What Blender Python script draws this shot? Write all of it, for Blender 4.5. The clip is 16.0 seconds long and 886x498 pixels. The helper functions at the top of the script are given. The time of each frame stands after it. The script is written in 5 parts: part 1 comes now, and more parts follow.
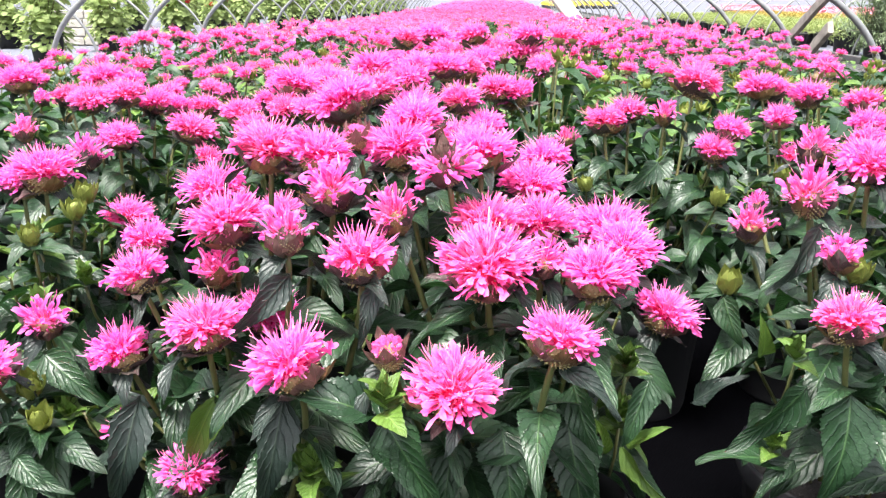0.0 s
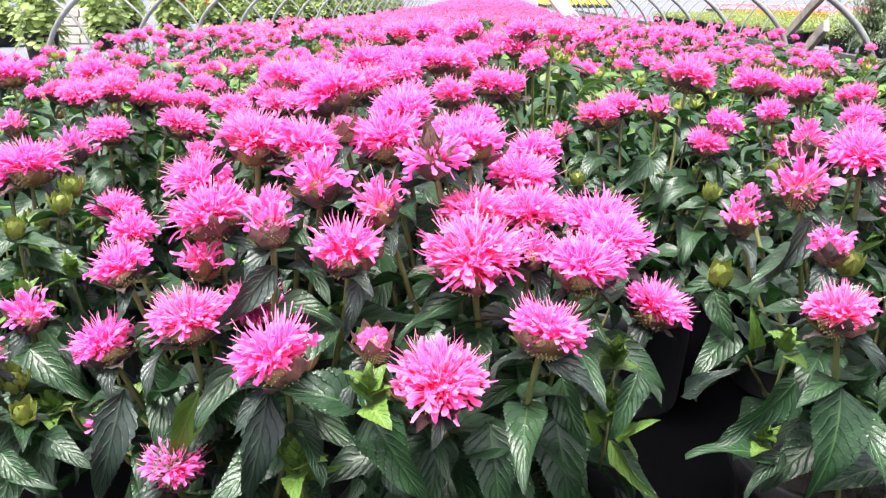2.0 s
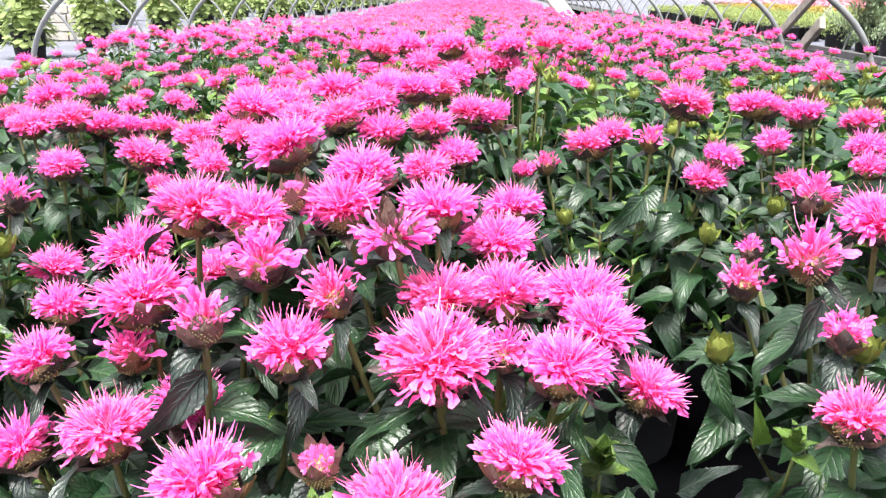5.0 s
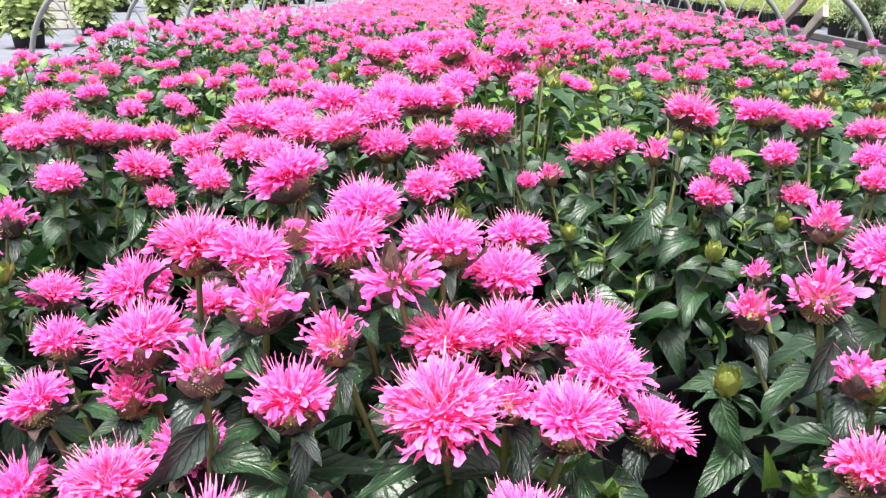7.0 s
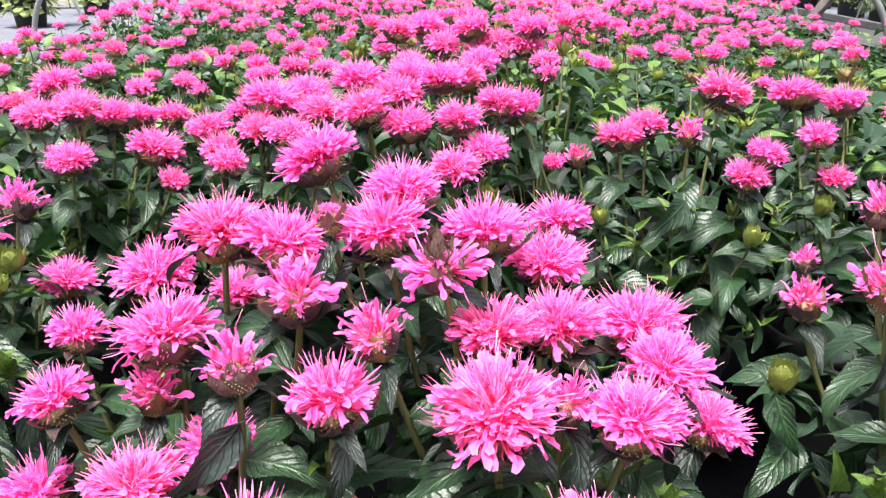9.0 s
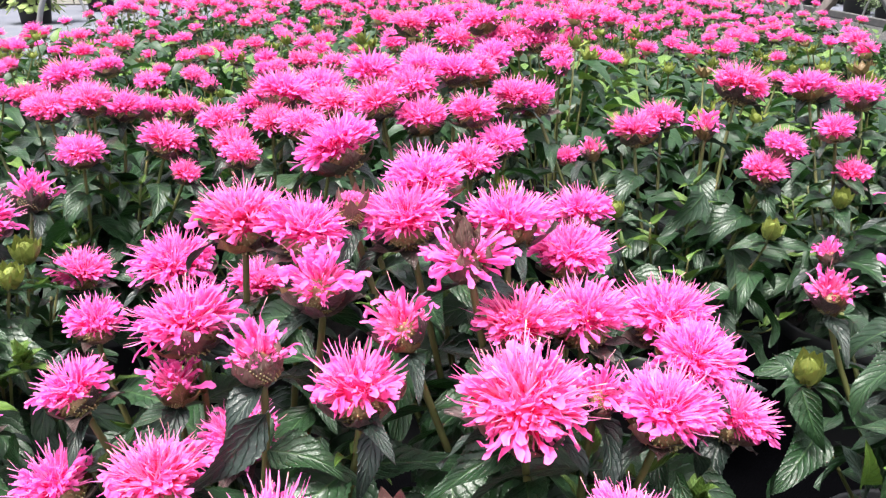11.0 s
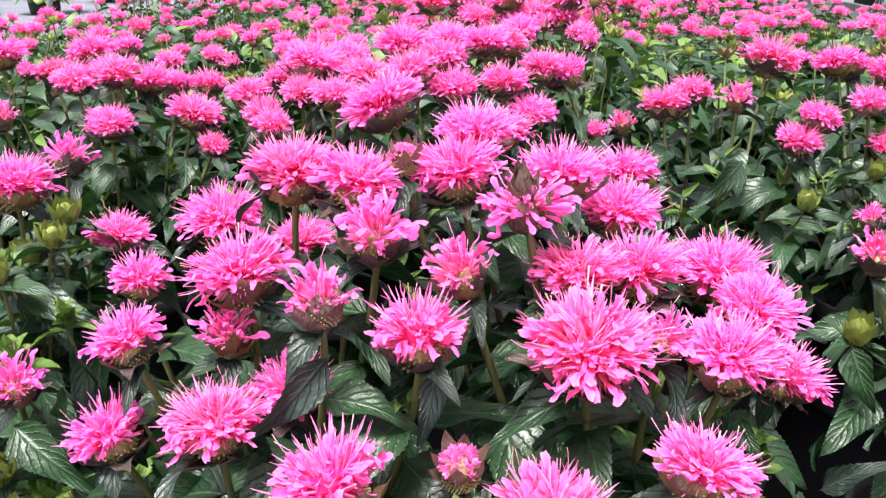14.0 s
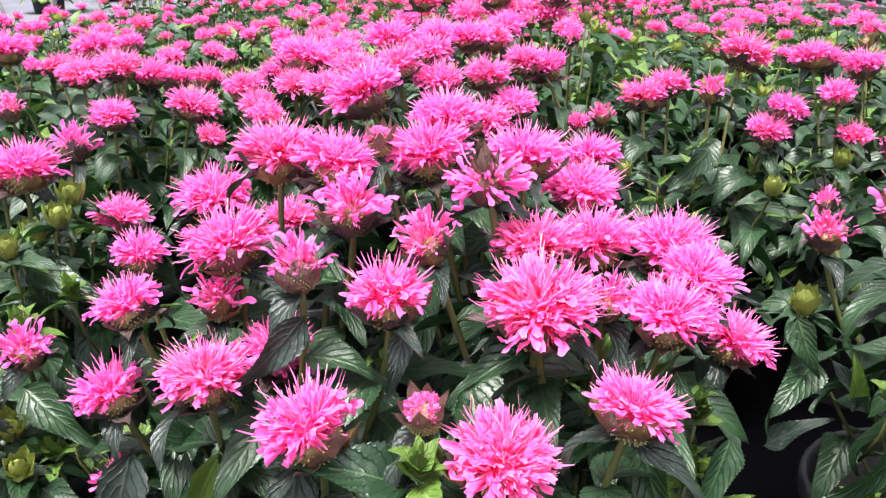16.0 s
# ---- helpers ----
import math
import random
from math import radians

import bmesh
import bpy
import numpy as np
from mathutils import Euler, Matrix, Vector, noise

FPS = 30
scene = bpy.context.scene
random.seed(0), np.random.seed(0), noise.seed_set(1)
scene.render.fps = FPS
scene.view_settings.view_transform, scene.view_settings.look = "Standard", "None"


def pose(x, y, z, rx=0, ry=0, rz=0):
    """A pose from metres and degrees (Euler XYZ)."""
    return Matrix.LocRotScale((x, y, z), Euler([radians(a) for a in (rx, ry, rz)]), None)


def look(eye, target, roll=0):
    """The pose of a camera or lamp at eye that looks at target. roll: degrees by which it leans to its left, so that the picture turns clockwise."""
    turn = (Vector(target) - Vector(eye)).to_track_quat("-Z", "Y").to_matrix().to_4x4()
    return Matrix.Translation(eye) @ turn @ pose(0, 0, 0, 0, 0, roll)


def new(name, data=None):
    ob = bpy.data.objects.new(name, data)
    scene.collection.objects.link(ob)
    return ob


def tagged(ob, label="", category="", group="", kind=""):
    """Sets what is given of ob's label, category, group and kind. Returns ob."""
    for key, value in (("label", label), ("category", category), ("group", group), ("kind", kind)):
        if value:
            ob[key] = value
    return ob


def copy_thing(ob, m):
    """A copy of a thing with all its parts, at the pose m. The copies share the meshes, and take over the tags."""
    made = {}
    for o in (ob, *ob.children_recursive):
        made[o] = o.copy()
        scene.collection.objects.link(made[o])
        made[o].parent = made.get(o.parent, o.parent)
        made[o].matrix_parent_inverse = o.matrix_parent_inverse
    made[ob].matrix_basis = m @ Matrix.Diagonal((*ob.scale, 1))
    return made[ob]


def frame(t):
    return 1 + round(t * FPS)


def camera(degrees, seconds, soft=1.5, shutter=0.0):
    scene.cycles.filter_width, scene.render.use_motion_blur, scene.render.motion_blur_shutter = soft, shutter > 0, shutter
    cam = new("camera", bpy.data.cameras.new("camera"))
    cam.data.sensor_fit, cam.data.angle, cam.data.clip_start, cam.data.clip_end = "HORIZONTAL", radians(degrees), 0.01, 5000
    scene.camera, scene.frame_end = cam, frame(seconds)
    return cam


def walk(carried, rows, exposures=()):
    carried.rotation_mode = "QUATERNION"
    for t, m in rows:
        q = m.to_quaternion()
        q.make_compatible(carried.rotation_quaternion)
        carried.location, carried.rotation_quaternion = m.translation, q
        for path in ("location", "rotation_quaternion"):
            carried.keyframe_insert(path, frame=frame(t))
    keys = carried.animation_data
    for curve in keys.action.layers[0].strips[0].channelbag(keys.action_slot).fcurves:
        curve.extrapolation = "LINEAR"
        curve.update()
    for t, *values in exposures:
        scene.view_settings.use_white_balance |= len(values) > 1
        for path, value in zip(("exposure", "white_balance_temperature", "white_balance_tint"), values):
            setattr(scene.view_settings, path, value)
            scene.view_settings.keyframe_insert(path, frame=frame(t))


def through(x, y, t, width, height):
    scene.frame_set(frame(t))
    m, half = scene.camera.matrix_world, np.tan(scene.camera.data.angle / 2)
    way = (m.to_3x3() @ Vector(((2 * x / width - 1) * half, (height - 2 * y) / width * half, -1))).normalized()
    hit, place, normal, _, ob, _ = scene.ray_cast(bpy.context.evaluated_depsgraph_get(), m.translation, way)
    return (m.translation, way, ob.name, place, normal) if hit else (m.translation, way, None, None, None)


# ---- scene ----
cam = camera(56.1, 16.0, soft=1.3)
METRES, EYE, TILT, LEAN, TURN = 0.34, 0.60, -16.8, 0.0, 3.7
EXPOSURE = 2.19
ROWS = [
    (0.0, 0.0, 0.0, 0.0, 0.0, 0.0, -0.0),
    (0.5, 0.0017, -0.0007, -0.0006, -0.04, 0.02, 0.02),
    (1.0, 0.0114, 0.0066, -0.0099, -0.1, 0.01, 0.02),
    (1.5, 0.0183, 0.0084, -0.0127, -0.16, -0.03, 0.04),
    (2.0, 0.0205, 0.0169, -0.0152, -0.21, -0.06, 0.04),
    (2.5, 0.022, 0.0356, -0.0048, -0.28, -0.1, 0.04),
    (3.0, 0.0335, 0.0574, -0.0065, -0.34, -0.2, 0.07),
    (3.5, 0.0445, 0.0819, 0.0044, -0.38, -0.25, 0.1),
    (4.0, 0.0647, 0.155, 0.0276, -0.46, -0.37, 0.14),
    (4.5, 0.0748, 0.2178, 0.0942, -0.49, -0.43, 0.17),
    (5.0, 0.0873, 0.2436, 0.1688, -0.52, -0.53, 0.23),
    (7.5, 0.0706, 0.2989, 0.2835, -0.47, -1.97, 0.27),
    (8.0, 0.042, 0.3372, 0.2858, -0.43, -2.5, 0.24),
    (8.5, 0.018, 0.3712, 0.2855, -0.37, -2.71, 0.21),
    (9.0, 0.0021, 0.389, 0.2825, -0.3, -2.76, 0.17),
    (11.5, -0.049, 0.4161, 0.2561, -0.05, -2.98, 0.06),
    (12.0, -0.0659, 0.4153, 0.2448, -0.0, -3.05, 0.03),
    (12.5, -0.0916, 0.4162, 0.2409, 0.05, -3.11, -0.0),
    (13.0, -0.1129, 0.4217, 0.2026, 0.15, -3.18, -0.01),
    (13.5, -0.1256, 0.4212, 0.1873, 0.2, -3.27, -0.04),
    (14.0, -0.126, 0.4225, 0.1876, 0.26, -3.31, -0.06),
    (14.5, -0.1043, 0.4059, 0.198, 0.32, -3.37, -0.02),
    (15.0, -0.0926, 0.4011, 0.1841, 0.37, -3.45, -0.06),
    (15.5, -0.0853, 0.3545, 0.1784, 0.45, -3.42, -0.02),
    (16.0, -0.0623, 0.2769, 0.1463, 0.5, -3.39, -0.02),
]
walk(cam, [(t, pose(0, 0, EYE, TILT, LEAN, TURN) @ pose(METRES * x, METRES * y, METRES * z, 90 + pitch, roll, yaw)) for t, x, y, z, yaw, pitch, roll in ROWS], exposures=[(0.0, EXPOSURE + 0.06), (5.0, EXPOSURE + 0.03), (7.5, EXPOSURE - 0.16), (16.0, EXPOSURE - 0.25)])

# ---------------------------------------------------------------- light
world = bpy.data.worlds.new("overcast_sky")
scene.world = world
world.use_nodes = True
wn = world.node_tree.nodes
sky = wn.new("ShaderNodeTexSky")
sky.sky_type = "NISHITA"
sky.sun_disc = False
sky.sun_elevation = radians(74)
sky.sun_rotation = radians(211)
sky.dust_density = 4.0
veil = wn.new("ShaderNodeHueSaturation")
veil.inputs["Saturation"].default_value = 0.30
world.node_tree.links.new(sky.outputs["Color"], veil.inputs["Color"])
world.node_tree.links.new(veil.outputs["Color"], wn["Background"].inputs["Color"])
wn["Background"].inputs["Strength"].default_value = 0.118
sun = new("sun", bpy.data.lights.new("sun", "SUN"))
sun.data.energy, sun.data.angle, sun.data.color = 2.95, radians(20), (1.0, 0.97, 0.93)
sun.matrix_world = look((-0.7, -1.15, 4.9), (0, 0, 0))

# ---------------------------------------------------------------- materials


def material(name, rough=0.5, metal=0.0, spec=0.5):
    m = bpy.data.materials.new(name)
    m.use_nodes = True
    b = m.node_tree.nodes["Principled BSDF"]
    b.inputs["Roughness"].default_value = rough
    b.inputs["Metallic"].default_value = metal
    b.inputs["Specular IOR Level"].default_value = spec
    return m, m.node_tree.nodes, m.node_tree.links, b


def math_node(n, l, op, a, b=None):
    k = n.new("ShaderNodeMath")
    k.operation = op
    for i, v in enumerate((a, b)):
        if v is None:
            continue
        if isinstance(v, (int, float)):
            k.inputs[i].default_value = v
        else:
            l.new(v, k.inputs[i])
    return k.outputs[0]


def mix_color(n, l, fac, a, b, mode="MIX"):
    k = n.new("ShaderNodeMix")
    k.data_type, k.blend_type = "RGBA", mode
    for socket, v in ((k.inputs[0], fac), (k.inputs[6], a), (k.inputs[7], b)):
        if isinstance(v, (int, float)):
            socket.default_value = v
        elif isinstance(v, tuple):
            socket.default_value = (*v, 1)
        else:
            l.new(v, socket)
    return k.outputs[2]


def ramp(n, l, fac, stops):
    r = n.new("ShaderNodeValToRGB")
    e = r.color_ramp.elements
    while len(e) < len(stops):
        e.new(0.5)
    for k, (p, c) in zip(e, stops):
        k.position, k.color = p, (*c, 1)
    l.new(fac, r.inputs[0])
    return r.outputs[0]


def noise_fac(n, l, scale, detail=3, kind="Object"):
    t = n.new("ShaderNodeTexCoord")
    k = n.new("ShaderNodeTexNoise")
    k.inputs["Scale"].default_value, k.inputs["Detail"].default_value = scale, detail
    l.new(t.outputs[kind], k.inputs["Vector"])
    return k.outputs[0]


def bump(n, l, b, height, strength, distance=0.001):
    k = n.new("ShaderNodeBump")
    k.inputs["Strength"].default_value, k.inputs["Distance"].default_value = strength, distance
    l.new(height, k.inputs["Height"])
    l.new(k.outputs[0], b.inputs["Normal"])
    return k.outputs[0]


def translucent(m, n, l, b, color, amount):
    t = n.new("ShaderNodeBsdfTranslucent")
    if isinstance(color, tuple):
        t.inputs[0].default_value = (*color, 1)
    else:
        l.new(color, t.inputs[0])
    mix = n.new("ShaderNodeMixShader")
    mix.inputs[0].default_value = amount
    l.new(b.outputs[0], mix.inputs[1])
    l.new(t.outputs[0], mix.inputs[2])
    l.new(mix.outputs[0], n["Material Output"].inputs[0])


PINK = ((0.0, (0.80, 0.012, 0.10)), (0.20, (0.90, 0.035, 0.24)), (0.45, (0.94, 0.078, 0.375)), (0.75, (0.95, 0.120, 0.46)), (1.0, (0.96, 0.178, 0.54)))


def petal_material(name, stops=PINK):
    """UV x runs along the petal from its throat; UV y up to 0.3 is the pale margin, above 0.8 a stamen."""
    m, n, l, b = material(name, 0.6, 0, 0.10)
    uv = n.new("ShaderNodeSeparateXYZ")
    l.new(n.new("ShaderNodeUVMap").outputs[0], uv.inputs[0])
    c = ramp(n, l, uv.outputs[0], stops)
    c = mix_color(n, l, ramp(n, l, uv.outputs[1], [(0.0, (0, 0, 0)), (0.22, (0.34, 0.34, 0.34)), (0.30, (0.10, 0.10, 0.10)), (0.40, (0.62, 0.62, 0.62))]), c, (0.96, 0.36, 0.67))
    streak = noise_fac(n, l, 420, 2)
    c = mix_color(n, l, ramp(n, l, streak, [(0.50, (0, 0, 0)), (0.72, (0.45, 0.45, 0.45))]), c, (0.86, 0.05, 0.36))
    hair = math_node(n, l, "GREATER_THAN", uv.outputs[1], 0.8)
    c = mix_color(n, l, hair, c, ramp(n, l, uv.outputs[0], [(0.80, (0.94, 0.32, 0.62)), (0.90, (0.80, 0.42, 0.42))]))
    hs = n.new("ShaderNodeHueSaturation")
    island = n.new("ShaderNodeNewGeometry").outputs["Random Per Island"]
    whole = n.new("ShaderNodeObjectInfo").outputs["Random"]
    l.new(math_node(n, l, "ADD", math_node(n, l, "MULTIPLY", island, 0.24), 0.84), hs.inputs["Value"])
    l.new(math_node(n, l, "ADD", math_node(n, l, "MULTIPLY", whole, 0.020), 0.487), hs.inputs["Hue"])
    l.new(c, hs.inputs["Color"])
    l.new(hs.outputs[0], b.inputs["Base Color"])
    translucent(m, n, l, b, hs.outputs[0], 0.42)
    return m


def leaf_material(name, dark, light, tint, tint_amount, rough, through_light, relief=0.00075, spec=0.5, through=0.14, ribs=8.0, vein_tone=0.4):
    """Blade with a midrib, sunken side veins, a fine net between them and a gently blistered surface."""
    m, n, l, b = material(name, rough, 0, spec)
    uvmap = n.new("ShaderNodeUVMap").outputs[0]
    uv = n.new("ShaderNodeSeparateXYZ")
    l.new(uvmap, uv.inputs[0])
    side = math_node(n, l, "ABSOLUTE", math_node(n, l, "SUBTRACT", uv.outputs[1], 0.5))
    bend = math_node(n, l, "POWER", side, 1.25)
    along = math_node(n, l, "SUBTRACT", uv.outputs[0], math_node(n, l, "MULTIPLY", bend, 0.62))
    stray = math_node(n, l, "MULTIPLY", math_node(n, l, "SUBTRACT", noise_fac(n, l, 5, 2), 0.5), 0.10)
    along = math_node(n, l, "ADD", along, stray)
    wave = math_node(n, l, "ABSOLUTE", math_node(n, l, "SINE", math_node(n, l, "MULTIPLY", along, ribs * math.pi)))
    groove = math_node(n, l, "POWER", math_node(n, l, "MINIMUM", math_node(n, l, "MULTIPLY", wave, 2.2), 1.0), 0.6)
    rib = math_node(n, l, "SMOOTH_MIN", math_node(n, l, "MULTIPLY", side, 14.0), 1.0)
    stretch = n.new("ShaderNodeVectorMath")
    stretch.operation = "MULTIPLY"
    stretch.inputs[1].default_value = (34, 16, 1)
    l.new(uvmap, stretch.inputs[0])
    net = n.new("ShaderNodeTexVoronoi")
    net.feature = "DISTANCE_TO_EDGE"
    net.inputs["Scale"].default_value = 1.0
    l.new(stretch.outputs[0], net.inputs["Vector"])
    cells = math_node(n, l, "MINIMUM", math_node(n, l, "MULTIPLY", net.outputs[0], 3.5), 1.0)
    fine = noise_fac(n, l, 30, 4)
    big = noise_fac(n, l, 5.5, 2)
    dome = math_node(n, l, "ADD", math_node(n, l, "MULTIPLY", groove, 0.45), math_node(n, l, "MULTIPLY", math_node(n, l, "POWER", wave, 0.7), 0.30))
    height = math_node(n, l, "ADD", math_node(n, l, "MULTIPLY", dome, rib), math_node(n, l, "MULTIPLY", cells, 0.14))
    height = math_node(n, l, "ADD", height, math_node(n, l, "MULTIPLY", fine, 0.12))
    height = math_node(n, l, "ADD", height, math_node(n, l, "MULTIPLY", big, 2.4))
    bump(n, l, b, height, 1.0, relief)
    island = n.new("ShaderNodeNewGeometry").outputs["Random Per Island"]
    rnd = math_node(n, l, "ADD", math_node(n, l, "MULTIPLY", n.new("ShaderNodeObjectInfo").outputs["Random"], 0.5), math_node(n, l, "MULTIPLY", island, 0.5))
    blotch = noise_fac(n, l, 5, 4)
    c = mix_color(n, l, rnd, dark, light)
    c = mix_color(n, l, math_node(n, l, "MULTIPLY", blotch, tint_amount), c, tint)
    deep = tuple(0.45 * k for k in dark)
    vein2 = math_node(n, l, "MULTIPLY", math_node(n, l, "SUBTRACT", 1.0, math_node(n, l, "MINIMUM", math_node(n, l, "MULTIPLY", wave, 5.0), 1.0)), vein_tone)
    c = mix_color(n, l, vein2, c, deep)
    c = mix_color(n, l, math_node(n, l, "MULTIPLY", math_node(n, l, "SUBTRACT", 1.0, cells), vein_tone * 0.6), c, deep)
    pale = (min(1, light[0] * 1.6 + 0.03), min(1, light[1] * 1.4 + 0.025), light[2] * 1.5 + 0.02)
    c = mix_color(n, l, math_node(n, l, "MULTIPLY", math_node(n, l, "LESS_THAN", side, 0.018), 0.5), c, pale)
    l.new(c, b.inputs["Base Color"])
    l.new(math_node(n, l, "ADD", math_node(n, l, "MULTIPLY", blotch, 0.24), rough - 0.11), b.inputs["Roughness"])
    translucent(m, n, l, b, mix_color(n, l, 0.5, c, through_light), through)
    return m


def plain_material(name, color, other, scale, rough=0.6, metal=0.0, rel=0.3, dist=0.002, detail=4):
    m, n, l, b = material(name, rough, metal)
    f = noise_fac(n, l, scale, detail)
    f2 = noise_fac(n, l, scale * 9, 2)
    mixed = math_node(n, l, "ADD", math_node(n, l, "MULTIPLY", f, 0.7), math_node(n, l, "MULTIPLY", f2, 0.3))
    l.new(ramp(n, l, mixed, [(0.32, color), (0.68, other)]), b.inputs["Base Color"])
    if rel:
        bump(n, l, b, mixed, rel, dist)
    return m


PETAL = petal_material("petal_pink")
# Far heads: petals, stamens and red depths averaged, distance haze mixed into the colour.
PETAL_FAR = petal_material("petal_pink_hazed", ((0.0, (0.66, 0.030, 0.085)), (0.30, (0.78, 0.060, 0.17)), (0.60, (0.87, 0.115, 0.33)), (1.0, (0.90, 0.200, 0.43))))
PETAL_END = petal_material("petal_rose_mass", ((0.0, (0.66, 0.020, 0.07)), (0.35, (0.80, 0.060, 0.15)), (1.0, (0.88, 0.14, 0.29))))
LEAF = leaf_material("leaf_dark", (0.008, 0.026, 0.012), (0.027, 0.081, 0.020), (0.015, 0.020, 0.023), 0.45, 0.35, (0.04, 0.16, 0.02), 0.00066, 0.46, 0.10, 9.0, 0.9)
LEAF_MID = leaf_material("leaf_green", (0.010, 0.031, 0.015), (0.029, 0.073, 0.026), (0.018, 0.031, 0.019), 0.4, 0.42, (0.07, 0.22, 0.03), 0.00034, 0.30, 0.14, 8.0, 0.6)
LEAF_DUSK = leaf_material("leaf_purplish", (0.008, 0.022, 0.015), (0.020, 0.044, 0.026), (0.030, 0.014, 0.030), 0.5, 0.36, (0.05, 0.08, 0.04), 0.0007, 0.44, 0.10, 8.0, 0.8)
LEAF_NEW = leaf_material("leaf_young", (0.045, 0.112, 0.014), (0.104, 0.185, 0.028), (0.07, 0.10, 0.02), 0.5, 0.42, (0.14, 0.27, 0.04), 0.0005, 0.4, 0.10)
BUD = leaf_material("bud_yellow_green", (0.13, 0.18, 0.030), (0.24, 0.28, 0.060), (0.16, 0.14, 0.040), 0.4, 0.5, (0.30, 0.36, 0.08), 0.0004, 0.3)
BUD_RUST = leaf_material("bud_russet_green", (0.12, 0.085, 0.035), (0.20, 0.14, 0.065), (0.17, 0.075, 0.045), 0.6, 0.5, (0.30, 0.22, 0.08), 0.0004, 0.3)
BRACT = leaf_material("bract_purple", (0.042, 0.040, 0.034), (0.095, 0.036, 0.052), (0.050, 0.060, 0.036), 0.6, 0.38, (0.10, 0.04, 0.06), 0.0005, 0.5, 0.10, 6.0, 0.4)
BRACT_RUST = leaf_material("bract_rust", (0.105, 0.054, 0.056), (0.190, 0.090, 0.088), (0.115, 0.110, 0.058), 0.55, 0.48, (0.35, 0.16, 0.14), 0.0005, 0.4, 0.2, 6.0, 0.3)


def calyx_material():
    m, n, l, b = material("calyx_green", 0.55)
    uv = n.new("ShaderNodeSeparateXYZ")
    l.new(n.new("ShaderNodeUVMap").outputs[0], uv.inputs[0])
    c = ramp(n, l, uv.outputs[0], [(0.0, (0.25, 0.17, 0.080)), (0.55, (0.23, 0.19, 0.070)), (0.88, (0.26, 0.225, 0.092)), (1.0, (0.34, 0.285, 0.15))])
    l.new(c, b.inputs["Base Color"])
    return m


CALYX = calyx_material()
STEM = plain_material("stem_green", (0.075, 0.105, 0.030), (0.14, 0.12, 0.045), 30, 0.5, 0, 0.2, 0.0006)
POT = plain_material("black_plastic", (0.005, 0.005, 0.006), (0.009, 0.009, 0.011), 12, 0.62, 0, 0.15, 0.0005)
SOIL = plain_material("potting_soil", (0.004, 0.003, 0.0025), (0.014, 0.010, 0.008), 60, 0.95, 0, 0.9, 0.006)
STEEL = plain_material("galvanised_pipe", (0.16, 0.163, 0.168), (0.25, 0.25, 0.25), 6, 0.5, 0.35, 0.15, 0.001)
TIMBER = plain_material("weathered_timber", (0.15, 0.128, 0.110), (0.30, 0.262, 0.232), 9, 0.85, 0, 0.5, 0.003)
BOARD = plain_material("grey_board", (0.036, 0.035, 0.036), (0.075, 0.072, 0.072), 9, 0.85, 0, 0.5, 0.003)
TIMBER_PALE = plain_material("bleached_timber", (0.42, 0.40, 0.38), (0.62, 0.60, 0.57), 7, 0.8, 0, 0.4, 0.003)
BLOCK = plain_material("pale_concrete", (0.30, 0.27, 0.24), (0.46, 0.44, 0.40), 10, 0.9, 0, 0.5, 0.004)
GRAVEL = plain_material("pale_gravel", (0.026, 0.026, 0.027), (0.058, 0.056, 0.055), 45, 0.95, 0, 1.0, 0.02)
LIME = leaf_material("leaf_lime", (0.14, 0.18, 0.068), (0.25, 0.28, 0.12), (0.13, 0.18, 0.055), 0.5, 0.6, (0.4, 0.5, 0.08), 0.0003, 0.2, 0.25)
OLIVE = leaf_material("leaf_olive", (0.20, 0.19, 0.04), (0.34, 0.26, 0.06), (0.30, 0.14, 0.04), 0.5, 0.6, (0.35, 0.3, 0.05), 0.0003, 0.2, 0.25)
GREY_GREEN = leaf_material("leaf_grey_green", (0.14, 0.195, 0.12), (0.27, 0.33, 0.21), (0.13, 0.17, 0.08), 0.5, 0.6, (0.25, 0.36, 0.14), 0.0003, 0.3, 0.25)
MALLOW = leaf_material("leaf_light_green", (0.19, 0.28, 0.105), (0.34, 0.42, 0.18), (0.36, 0.38, 0.14), 0.5, 0.6, (0.50, 0.62, 0.22), 0.0004, 0.2, 0.45, 5.0, 0.2)
RED = plain_material("petal_red", (0.65, 0.02, 0.02), (0.85, 0.06, 0.05), 20, 0.5)
YELLOW = plain_material("petal_yellow", (0.80, 0.55, 0.02), (0.90, 0.72, 0.06), 20, 0.5)
ROSE = plain_material("petal_rose", (0.70, 0.16, 0.24), (0.80, 0.32, 0.36), 20, 0.5)


def fabric_material(name, dark, light, dust):
    """Woven ground cloth with faint threads and blown dust."""
    m, n, l, b = material(name, 0.95, 0, 0.0)
    t = n.new("ShaderNodeTexCoord")
    w = n.new("ShaderNodeTexWave")
    w.inputs["Scale"].default_value = 160
    w.inputs["Distortion"].default_value = 1.0
    l.new(t.outputs["Object"], w.inputs["Vector"])
    f = noise_fac(n, l, 1.6, 5)
    f2 = noise_fac(n, l, 22, 4)
    c = mix_color(n, l, f2, dark, light)
    c = mix_color(n, l, math_node(n, l, "MULTIPLY", math_node(n, l, "POWER", f, 2.2), 1.5), c, dust)
    l.new(c, b.inputs["Base Color"])
    bump(n, l, b, math_node(n, l, "ADD", w.outputs[1], f2), 0.3, 0.002)
    return m


